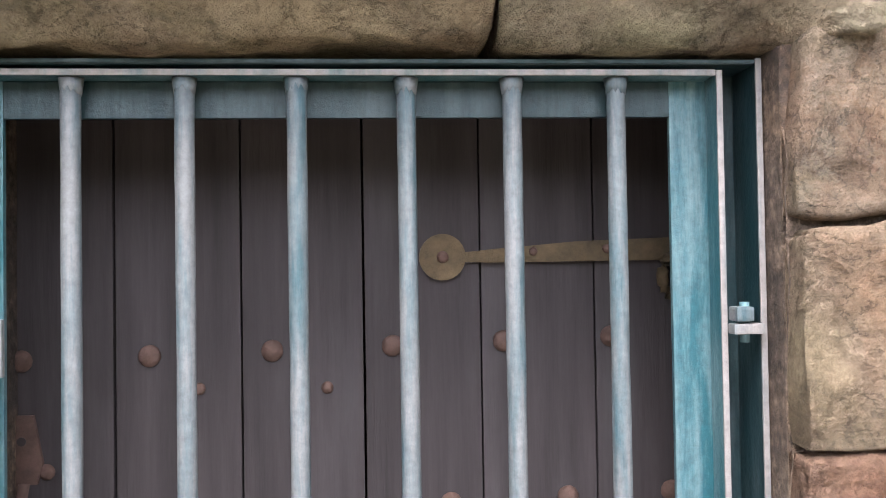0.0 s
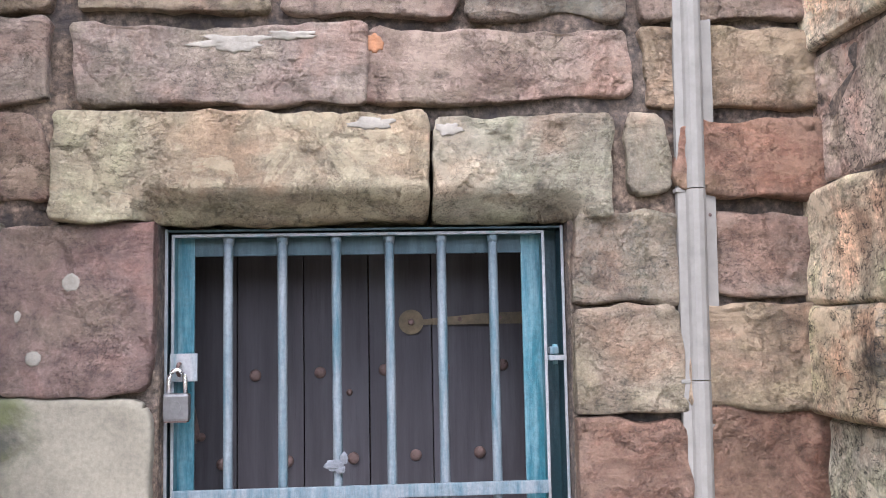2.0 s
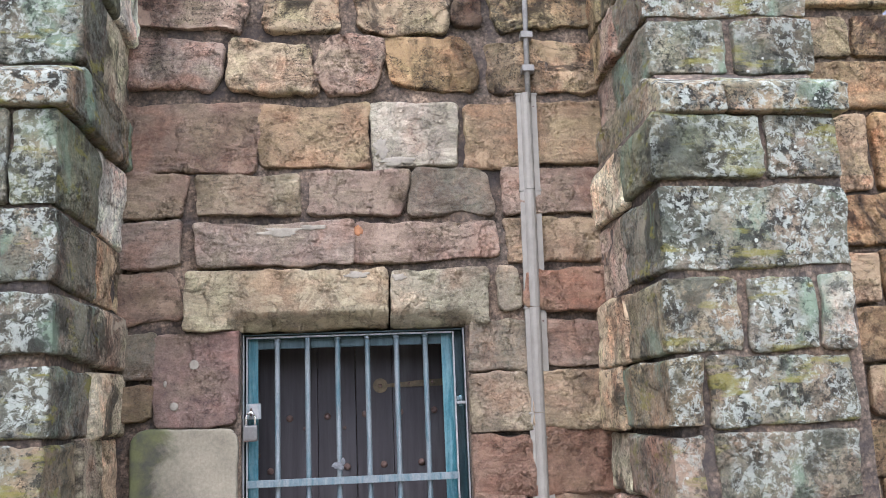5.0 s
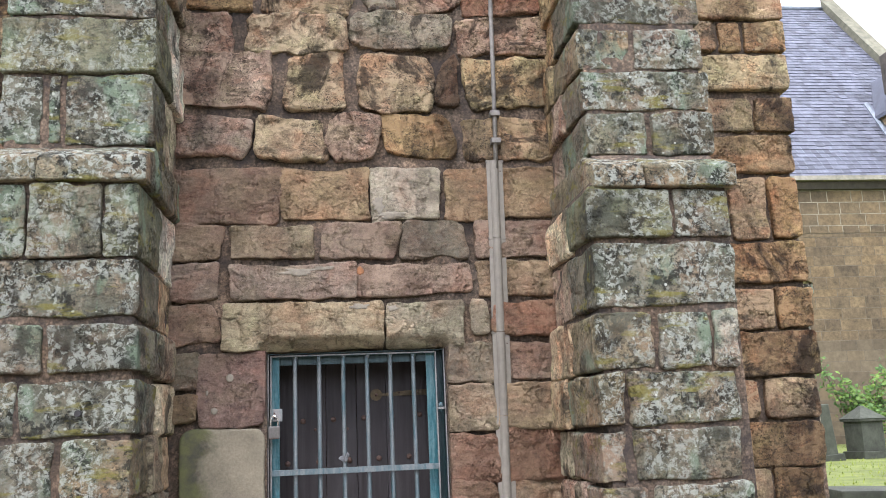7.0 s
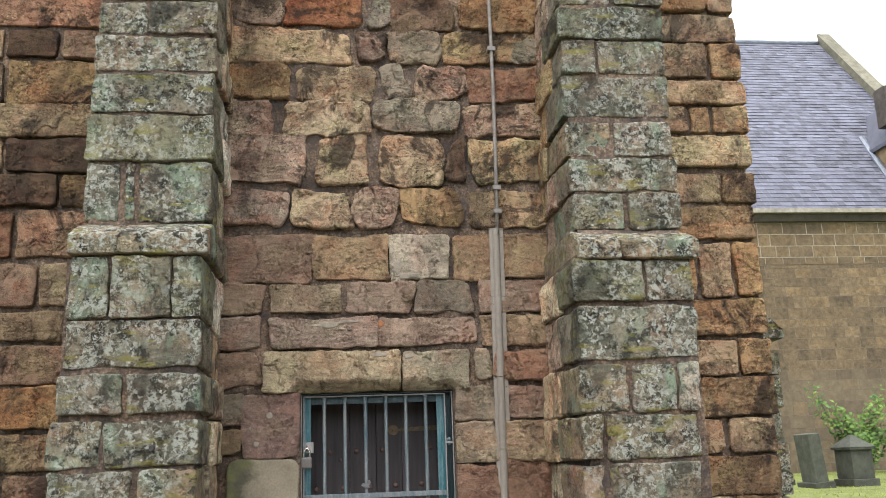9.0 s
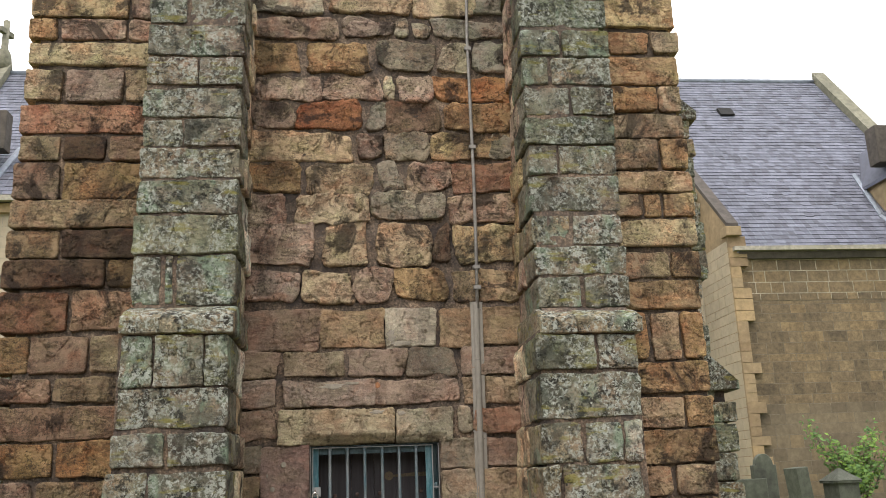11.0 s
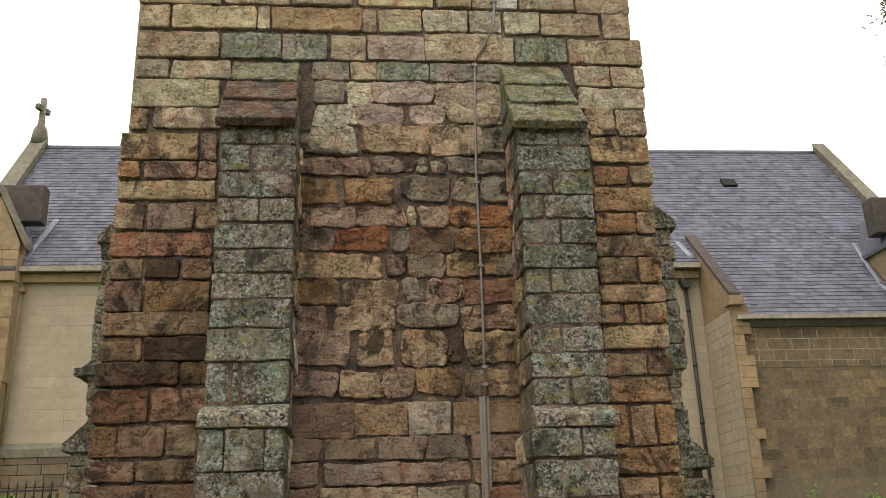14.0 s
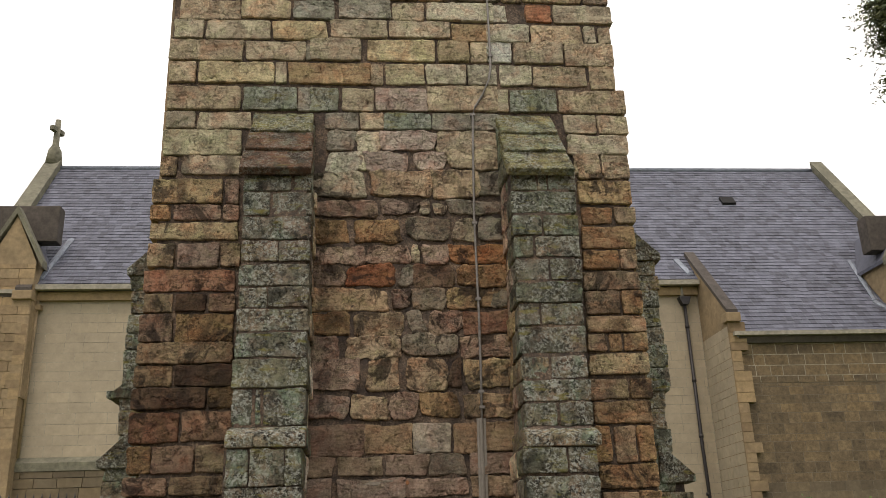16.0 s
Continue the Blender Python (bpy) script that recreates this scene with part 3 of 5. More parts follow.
face(5.82, 6.03, ('t', -2.08, -1.85), ('y', -1.82, -1.14), ('t', -1.12, -1.02), ('o', -1.00, -0.25), ('t', -0.23, -0.13), ('y', -0.10, 0.26), ('c', 0.28, 0.66), ('c', 0.68, 0.95), ('c', 0.98, 1.28), ('t', 1.30, 1.82), ('t', 1.85, 2.09, 5.79, 6.04))
face(5.54, 5.77, ('t', -2.08, -1.43), ('G', -1.40, -0.92), ('g', -0.91, -0.79), ('G', -0.78, -0.54), ('t', -0.51, -0.22), ('p', -0.20, 0.28), ('t', 0.29, 0.78, 5.55, 5.80), ('t', 0.81, 1.04), ('G', 1.06, 1.50), ('t', 1.53, 2.165))
face(5.35, 5.51, ('t', -2.07, -1.82), ('t', -1.80, -1.32), ('g', -0.66, -0.35), ('t', -0.34, -0.13), ('G', -0.12, 0.31), ('g', 0.32, 0.92), ('t', 1.56, 1.86, 5.32, 5.51), ('t', 1.88, 2.17, 5.32, 5.51))
face(5.13, 5.33, ('y', -2.08, -1.40, 5.09, 5.33), ('g', -0.63, -0.38), ('c', -0.35, -0.17, 4.95, 5.33), ('p', -0.15, 0.34), ('t', 0.37, 0.91), ('t', 1.57, 2.14, 5.11, 5.30))
face(4.91, 5.11, ('t', -2.09, -1.95, 4.88, 5.07), ('c', -1.92, -1.38, 4.89, 5.08), ('c', -0.63, -0.33), ('p', -0.30, 0.10), ('p', 0.12, 0.44, 4.94, 5.13), ('t', 0.45, 0.91, 4.94, 5.14), ('t', 1.61, 1.86), ('t', 1.88, 2.13))
# face
face(4.67, 4.93, ('c', -0.69, -0.28), ('t', -0.26, 0.27), ('t', 0.30, 0.71), ('g', 0.72, 0.93))
face(4.50, 4.64, ('p', -0.70, -0.18), ('p', -0.17, 0.19), ('c', 0.21, 0.29), ('c', 0.30, 0.42), ('g', 0.43, 0.92))
face(4.26, 4.47, ('o', -0.73, -0.43), ('o', -0.40, 0.03), ('g', 0.05, 0.45), ('c', 0.49, 0.68), ('g', 0.70, 0.91))
face(4.05, 4.23, ('p', -0.73, -0.32), ('p', -0.31, 0.10), ('c', 0.11, 0.17), ('p', 0.18, 0.41), ('O', 0.42, 0.89))
face(3.84, 4.04, ('p', -0.73, -0.51), ('R', -0.47, -0.03), ('g', -0.01, 0.10), ('d', 0.11, 0.48), ('o', 0.49, 0.88))
face(3.64, 3.83, ('t', -0.70, -0.10), ('p', -0.09, 0.09), ('g', 0.11, 0.39), ('o', 0.41, 0.77), ('g', 0.78, 0.88))
face(3.42, 3.62, ('o', -0.76, -0.42), ('t', -0.41, 0.05), ('g', 0.06, 0.21), ('p', 0.23, 0.52), ('r', 0.53, 0.86))
# face
face(3.22, 3.41, ('p', -0.72, -0.50), ('t', -0.48, -0.01), ('g', 0.01, 0.48), ('p', 0.50, 0.85))
face(2.95, 3.21, ('p', -0.72, -0.35), ('t', -0.30, -0.02), ('t', 0.01, 0.39), ('d', 0.40, 0.51), ('y', 0.52, 0.83))
face(2.71, 2.92, ('p', -0.72, -0.44), ('t', -0.42, -0.11), ('p', -0.10, 0.12), ('o', 0.14, 0.47), ('t', 0.49, 0.81))
face(2.43, 2.67, ('p', -0.72, -0.32), ('o', -0.31, 0.06), ('w', 0.08, 0.40), ('o', 0.42, 0.81))
# face
face(2.26, 2.42, ('p', -0.73, -0.56), ('t', -0.54, -0.18), ('p', -0.16, 0.20), ('g', 0.22, 0.50), ('p', 0.53, 0.79))
face(2.09, 2.24, ('p', -0.75, -0.58), ('p', -0.54, 0.00), ('p', 0.00, 0.53), ('t', 0.54, 0.79))
face(1.91, 2.06, ('p', -0.75, -0.58), ('c', 0.51, 0.58), ('r', 0.59, 0.85))
face(1.71, 1.87, ('g', -0.74, -0.66), ('m', -0.64, -0.37, 1.57, 1.86), ('g', 0.39, 0.61), ('p', 0.62, 0.82))
face(1.51, 1.70, ('o', -0.78, -0.66, 1.57, 1.70), ('t', 0.39, 0.61), ('t', 0.62, 0.83))
face(1.29, 1.49, ('r', 0.39, 0.60), ('r', 0.61, 0.76))
face(1.12, 1.29, ('r', 0.39, 0.59), ('t', 0.60, 0.74))
# face
face(4.62, 4.85, ('y', -2.15, -1.55), ('p', -1.53, -1.40))
face(4.46, 4.61, ('o', -2.15, -1.98), ('p', -1.97, -1.55), ('p', -1.54, -1.39))
face(4.28, 4.44, ('y', -2.15, -1.40))
face(4.03, 4.25, ('t', -2.15, -1.92), ('p', -1.91, -1.55), ('t', -1.54, -1.37))
face(3.81, 4.01, ('r', -2.16, -1.40))
face(3.64, 3.80, ('t', -2.15, -1.91), ('d', -1.89, -1.63), ('p', -1.61, -1.39))
face(3.38, 3.62, ('p', -2.16, -1.89), ('o', -1.88, -1.40))
face(3.20, 3.38, ('t', -2.17, -1.39))
face(3.01, 3.19, ('t', -2.17, -1.87), ('d', -1.86, -1.38))
face(2.83, 3.00, ('d', -2.18, -1.59), ('o', -1.58, -1.37))
face(2.56, 2.81, ('r', -2.18, -1.79), ('p', -1.78, -1.38))
face(2.32, 2.54, ('o', -2.18, -2.00), ('p', -1.99, -1.66), ('c', -1.65, -1.40))
face(2.15, 2.30, ('p', -2.19, -1.86), ('t', -1.85, -1.41))
face(1.94, 2.13, ('p', -2.20, -1.43))
face(1.73, 1.93, ('o', -2.19, -1.82), ('o', -1.80, -1.45))
face(1.53, 1.71, ('p', -2.19, -1.92), ('t', -1.90, -1.47))
face(1.31, 1.52, ('o', -2.19, -1.77), ('p', -1.76, -1.48))
# face
face(4.86, 5.04, ('t', 1.64, 1.87), ('t', 1.89, 2.14))
face(4.61, 4.84, ('y', 1.63, 2.13))
face(4.42, 4.58, ('o', 1.64, 1.93), ('t', 1.95, 2.14))
face(4.19, 4.40, ('o', 1.63, 2.12))
face(3.99, 4.17, ('o', 1.62, 1.95), ('t', 1.96, 2.12))
face(3.80, 3.97, ('t', 1.61, 2.12))
face(3.58, 3.79, ('t', 1.60, 1.92), ('o', 1.93, 2.12))
face(3.42, 3.56, ('t', 1.60, 2.13))
face(3.25, 3.41, ('t', 1.59, 1.77), ('o', 1.78, 1.90), ('y', 1.91, 2.13))
face(3.05, 3.23, ('y', 1.59, 2.12))
face(2.84, 3.02, ('t', 1.58, 1.91), ('o', 1.92, 2.12))
face(2.64, 2.83, ('o', 1.59, 2.10))
face(2.32, 2.62, ('o', 1.58, 1.73), ('t', 1.75, 1.94), ('o', 1.95, 2.10))
face(2.11, 2.31, ('o', 1.60, 2.10))
face(1.90, 2.09, ('t', 1.61, 1.91), ('o', 1.92, 2.10))
face(1.69, 1.89, ('o', 1.59, 2.10))
face(1.50, 1.68, ('t', 1.59, 1.80), ('t', 1.82, 2.08))
face(1.29, 1.49, ('o', 1.59, 2.08))
face(1.08, 1.29, ('t', 1.56, 1.81), ('o', 1.82, 2.06))


repair = block(-0.725, -0.381, -0.012, 0.12, 1.0, 1.552, 0.010, 0.05, 0.004, 0.025, 0.006, jamb)
repair.materials.clear()
part("stone", repair, REPAIR, wall, "smooth pale repair block")

# ---- the lintel: two stones with a chamfered lower arris ----
def chamfer(lo, hi):
    def shape(q):
        inside = min(max((q.x - lo) / 0.05, 0), 1) * min(max((hi - q.x) / 0.05, 0), 1)
        low = max(0.0, 1.922 - q.z)
        q.y = max(q.y, -0.034 + inside * low * 1.15 + 0.5 * (q.y + 0.034))
        return q
    return shape


lintel_a = tint(part("lintel", block(-0.555, 0.124, -0.036, 0.3, 1.868, 2.072, 0.007, 0.012, 0.009, 0.013, 0.005, chamfer(-0.42, 0.2)), None, wall, "pale yellow chamfered lintel stone"), "c", 0.0, 0.0)
lintel_b = tint(part("lintel", block(0.135, 0.475, -0.024, 0.3, 1.868, 2.062, 0.007, 0.012, 0.009, 0.013, 0.005, chamfer(0.05, 0.44)), None, wall, "grey chamfered lintel stone"), "g", 0.1, 0.0)


def splash(name, x, z, w, h, mat, label, seed, ragged=1.0):
    """A thin uneven crust that follows the face of the stone under it."""
    under = next(me for x0, x1, a, b, me in FACING[::-1] if x0 - 0.01 < x < x1 + 0.01 and a - 0.01 < z < b + 0.01)
    tree = BVHTree.FromPolygons([v.co for v in under.vertices], [p.vertices[:] for p in under.polygons])
    bm = bmesh.new()
    n, rings = 30, []
    for ring, lift in ((1.0, 0.002), (0.93, -0.0016), (0.7, -0.0022), (0.45, -0.0025), (0.2, -0.0025)):
        row = []
        for i in range(n):
            a = 2 * math.pi * i / n
            p = Vector((math.cos(a), math.sin(a), 0))
            k = ring * (0.85 + ragged * (0.45 * noise.noise(p * 1.6 + Vector((seed, 0, 0))) + 0.35 * noise.noise(p * 5 + Vector((0, seed, 0)))))
            q = Vector((x + w * k * p.x, 0, z + h * k * p.y))
            hit = tree.ray_cast(Vector((q.x, -1, q.z)), Vector((0, 1, 0)))[0]
            q.y = (hit.y if hit and hit.y < 0.03 else 0.0) + lift
            row.append(bm.verts.new(q))
        rings.append(row)
    for one, two in zip(rings, rings[1:]):
        for i in range(n):
            bm.faces.new((one[i], one[(i + 1) % n], two[(i + 1) % n], two[i])).smooth = True
    bm.faces.new(rings[-1])
    bmesh.ops.recalc_face_normals(bm, faces=bm.faces[:])
    return part(name, bm, mat, wall, label)


for stone, colour in ((lintel_a, (0.345, 0.29, 0.20)), (lintel_b, (0.275, 0.24, 0.18))):
    stone.data.materials.clear()
    stone.data.materials.append(STONE_CLEAN)
    stone.color = (*colour, 0.97)
FACING += [(-0.555, 0.126, 1.868, 2.072, lintel_a.data), (0.132, 0.475, 1.868, 2.062, lintel_b.data)]
for k, (x, z, w, h) in enumerate(((-0.522, 1.760, 0.020, 0.019), (-0.585, 1.625, 0.018, 0.017), (-0.615, 1.70, 0.007, 0.014))):
    splash("plug", x, z, w, h, PLASTER, "round pale plug in a red stone", k * 3.1, 0.3)
splash("crust", 0.115, 2.50, 0.030, 0.045, PLASTER, "white lime crust", 7.7)
splash("crust", 0.175, 2.452, 0.075, 0.020, PLASTER, "white lime crust", 9.2)
splash("crust", -0.24, 2.205, 0.075, 0.022, PLASTER, "pale lime streak", 5.3)
splash("crust", -0.13, 2.218, 0.055, 0.011, PLASTER, "pale lime streak", 1.3)
splash("crust", 0.026, 2.205, 0.022, 0.024, ORANGE, "orange scar in the stone", 2.3)
splash("crust", 0.02, 2.045, 0.05, 0.016, PLASTER, "white chipped arris of the lintel", 4.4)
splash("crust", 0.165, 2.035, 0.026, 0.016, PLASTER, "white chipped arris of the lintel", 1.9)


def rubble(x0, x1, z0, z1, letters, name="masonry"):
    """Courses that fill a stretch of the south face."""
    rng = random.Random(round(x0 * 100 + z0 * 10))
    z = z0
    while z < z1 - 0.08:
        top = min(z + rng.uniform(0.17, 0.25), z1)
        x = x0
        while x < x1 - 0.05:
            end = x + rng.uniform(0.2, 0.6)
            end = x1 if x1 - end < 0.15 else end
            tint(part("stone", block(x + 0.006, end - 0.006, rng.uniform(-0.012, 0.008), 0.12, z + 0.004, top - 0.004, step=0.08), None, wall), rng.choice(letters))
            x = end
        z = top


rubble(-2.12, 2.12, 6.74, 8.2, "tytgc")
rubble(-2.15, -1.45, 0.0, 1.30, "oprt")
rubble(1.55, 2.1, 0.0, 1.07, "opt")
rubble(0.4, 0.9, 0.0, 1.11, "rpt")
rubble(-0.72, -0.4, 0.0, 1.0, "rpg")


# the other sides of the tower
def tower_side(name, x):
    bm = bmesh.new()
    box(min(x, x - math.copysign(0.5, x)), max(x, x - math.copysign(0.5, x)), 0.6, 4.2, -0.3, 9.3, bm=bm)
    side = tagged(part(name, bm, MORTAR), "side wall of the sandstone tower", "wall", kind="structure")
    rng, metas, z = random.Random(3), [], 0.0
    while z < 9.2:
        top, y = z + rng.uniform(0.17, 0.25), 0.13
        while y < 4.2:
            end = y + rng.uniform(0.25, 0.6)
            a, b = sorted((x - math.copysign(0.05, x), x + math.copysign(0.05, x)))
            vs = [Vector((X, Y, Z)) for X in (a, b) for Y in (y + 0.008, min(end, 4.2) - 0.008) for Z in (z + 0.006, top - 0.006)]
            metas.append((vs, [(0, 1, 3, 2), (4, 6, 7, 5), (0, 4, 5, 1), (2, 3, 7, 6), (0, 2, 6, 4), (1, 5, 7, 3)]))
            y = end
        z = top
    tagged(joined("masonry", metas, QUOIN, side), kind="stuff")


tower_side("wall_west", -2.08)
tower_side("wall_east", 2.08)
tagged(part("wall_north", box(-2.08, 2.08, 4.2, 4.7, -0.3, 9.3), QUOIN), "north wall of the sandstone tower", "wall", kind="structure")
tagged(part("roof", box(-2.05, 2.05, 0.1, 4.6, 9.3, 9.4, 0.02), LEAD), "flat lead roof of the tower", "roof", kind="structure")


# ---- the two buttresses of the south face ----
def pier_front(z):
    return -0.675 if z < 2.43 else -0.555 + (z - 2.6) * 0.022


class Pier:
    def __init__(self, name, x0, x1, inner, letters):
        self.x0, self.x1, self.inner, self.letters = x0, x1, inner, letters
        self.rng = random.Random(round(x0 * 50))
        self.thing = empty(name, "tall grey-green lichened sandstone buttress with a stepped weathered cap", "buttress", "buttresses of the south face")
        core = prism([(0.02, -0.3), (-0.660, -0.3), (-0.660, 2.44), (-0.543, 2.56), (-0.495, 4.7), (0.02, 5.40)], "x", x0 + 0.034, x1 - 0.034)
        part("core", core, MORTAR, self.thing)
        low = prism([(0.02, -0.3), (-0.655, -0.3), (-0.655, 2.41), (0.02, 2.41)], "x", (x0 - 0.012 if inner == -1 else x0 - 0.01), (x1 - 0.075 if inner == -1 else x1 - 0.05))
        part("core", low, MORTAR, self.thing)

    def course(self, z0, z1, *stones):
        front, rng = pier_front((z0 + z1) / 2), self.rng
        lichen = 0.75
        for n, (letter, x0, x1, *own) in enumerate(stones):
            a, b = own if own else (z0, z1)
            deep = rng.uniform(0.2, 0.45)
            left, right = n == 0, n == len(stones) - 1
            me = block(x0 + 0.003, x1 - 0.003, front + rng.uniform(-0.012, 0.01), front + (deep if left or right else 0.15), a + 0.003, b - 0.003, 0.007, 0.012, 0.009, 0.03, 0.008)
            tint(part("stone", me, None, self.thing), letter, lichen * rng.uniform(0.8, 1.2))
            if left or right:
                for edge in ((left, x0, 1), (right, x1, -1)):
                    if not edge[0]:
                        continue
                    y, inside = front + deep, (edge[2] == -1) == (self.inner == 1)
                    while y < -0.03:
                        end = y + rng.uniform(0.15, 0.4)
                        end = 0.03 if end > -0.08 else end
                        e = edge[1] + edge[2] * rng.uniform(-0.015, 0.015)
                        p, q = sorted((e, e + edge[2] * 0.2))
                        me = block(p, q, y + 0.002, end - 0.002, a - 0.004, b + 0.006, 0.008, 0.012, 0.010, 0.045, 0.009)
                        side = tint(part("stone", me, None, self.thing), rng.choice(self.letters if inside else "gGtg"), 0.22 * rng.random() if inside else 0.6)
                        if inside:  # pale inner cheeks, their colour lifted further for light they miss
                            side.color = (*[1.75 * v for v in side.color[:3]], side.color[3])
                        y = end

    def ledge(self, z0, z1):
        def slope(q):
            f = min(max((q.y + 0.70) / 0.16, 0), 1)
            q.z = z0 + (q.z - z0) * (0.5 + 0.5 * f)
            return q
        split = self.x0 + 0.35 * (self.x1 - self.x0)
        for a, b in ((self.x0 - 0.005, split), (split, self.x1 + 0.005)):
            tint(part("stone", block(a, b, -0.695, 0.0, z0, z1, 0.012, 0.015, 0.006, 0.035, 0.006, slope), None, self.thing), "t", 0.95)

    def cap(self):
        low, high = Vector((0, -0.60, 4.70)), Vector((0, -0.02, 5.50))
        way = (high - low).normalized()
        turn = Matrix.Rotation(math.atan2(way.z, way.y), 4, "X")
        run = (high - low).length / 3
        for n in range(3):
            at = low + way * run * n
            inset = 0.012 * n
            me = block(self.x0 - 0.008 + inset, self.x1 + 0.008 - inset, -0.02, run + 0.05, -0.07, 0.0, 0.010, 0.012, 0.006, 0.035, 0.006)
            lift = Matrix.Rotation(radians(-4.5), 4, "X")
            me.transform(Matrix.Translation(at) @ turn @ lift)
            stone = part("capstone", me, None, self.thing, "sloped capstone blotched with lichen")
            stone.color = (0.115, 0.058, 0.036, 0.70) if self.inner == 1 and n < 2 else (0.20, 0.185, 0.085, 0.45)
        # cheeks of the sloped top
        for n in range(3):
            z = 4.71 + 0.23 * n
            y = -0.52 + 0.17 * n
            for a, b in ((self.x0 + 0.005, self.x0 + 0.2), (self.x1 - 0.2, self.x1 - 0.005)):
                def cut(q):
                    q.z = min(q.z, 4.66 + (q.y + 0.56) * 1.34)
                    return q
                tint(part("stone", block(a, b, y, 0.02, z, z + 0.225, 0.012, 0.02, 0.007, 0.05, 0.006, cut), None, self.thing), "G", 0.6)


left, right = Pier("buttress", -1.315, -0.745, 1, "cwtgc"), Pier("buttress", 0.90, 1.455, -1, "ptpoc")
left_pier, right_pier = left.course, right.course
# right_pier
right_pier(4.53, 4.71, ('G', 0.93, 1.15), ('c', 1.16, 1.24), ('g', 1.25, 1.49))
right_pier(4.32, 4.52, ('G', 0.92, 1.48))
right_pier(4.12, 4.30, ('g', 0.92, 1.16), ('G', 1.18, 1.48))
right_pier(3.93, 4.11, ('G', 0.92, 1.08), ('g', 1.10, 1.47))
right_pier(3.73, 3.91, ('g', 0.92, 1.20), ('g', 1.21, 1.47))
right_pier(3.54, 3.71, ('G', 0.91, 1.46))
right_pier(3.35, 3.53, ('g', 0.92, 1.09), ('g', 1.10, 1.45))
right_pier(3.12, 3.34, ('g', 0.91, 1.45))
right_pier(2.92, 3.10, ('t', 0.91, 1.14), ('p', 1.15, 1.44))
right_pier(2.74, 2.91, ('g', 0.91, 1.45))
right_pier(2.55, 2.73, ('g', 0.92, 1.17), ('g', 1.19, 1.45))
# right_pier
right_pier(2.19, 2.38, ('G', 0.86, 1.19), ('g', 1.20, 1.43))
right_pier(1.93, 2.17, ('g', 0.87, 1.43))
right_pier(1.70, 1.91, ('t', 0.86, 1.08), ('g', 1.10, 1.30), ('w', 1.31, 1.41))
right_pier(1.50, 1.69, ('t', 0.85, 0.95), ('g', 0.97, 1.39))
right_pier(1.30, 1.48, ('p', 0.85, 0.95), ('g', 0.97, 1.38))
# left_pier
left_pier(4.52, 4.66, ('g', -1.29, -0.90), ('g', -0.88, -0.73))
left_pier(4.30, 4.51, ('g', -1.29, -1.07), ('g', -1.06, -0.73))
left_pier(4.09, 4.29, ('p', -1.29, -0.73))
left_pier(3.90, 4.08, ('p', -1.28, -1.00), ('p', -0.99, -0.74))
left_pier(3.70, 3.88, ('g', -1.30, -0.74))
left_pier(3.52, 3.69, ('g', -1.29, -1.07), ('g', -1.06, -0.74))
left_pier(3.33, 3.51, ('g', -1.30, -0.74))
left_pier(3.12, 3.32, ('g', -1.30, -0.75))
left_pier(2.89, 3.11, ('G', -1.31, -0.74))
left_pier(2.60, 2.88, ('g', -1.30, -1.15), ('g', -1.13, -1.08), ('g', -1.07, -0.75))
# left_pier
left_pier(2.15, 2.42, ('g', -1.31, -1.15), ('g', -1.14, -0.89), ('G', -0.89, -0.76))
left_pier(1.94, 2.14, ('g', -1.32, -0.76))
left_pier(1.75, 1.92, ('g', -1.33, -1.07), ('g', -1.06, -0.75))
left_pier(1.54, 1.73, ('t', -1.36, -1.15), ('g', -1.14, -0.76))

left.ledge(2.425, 2.60), right.ledge(2.385, 2.55)
left.cap(), right.cap()
left_pier(1.33, 1.53, ('g', -1.36, -1.02), ('t', -1.00, -0.76))
for k in range(6):
    left_pier(0.0 + 0.22 * k, 0.215 + 0.22 * k, ('g', -1.36, -1.05), ('g', -1.04, -0.76))
    right_pier(0.0 + 0.215 * k, 0.21 + 0.215 * k, ('p', 0.85, 1.02), ('g', 1.03, 1.41))


part("drill_hole", tube([(-0.942, -0.672, 1.615), (-0.942, -0.692, 1.615)], 0.011, 12), IRON, left.thing, "dark drilled hole")


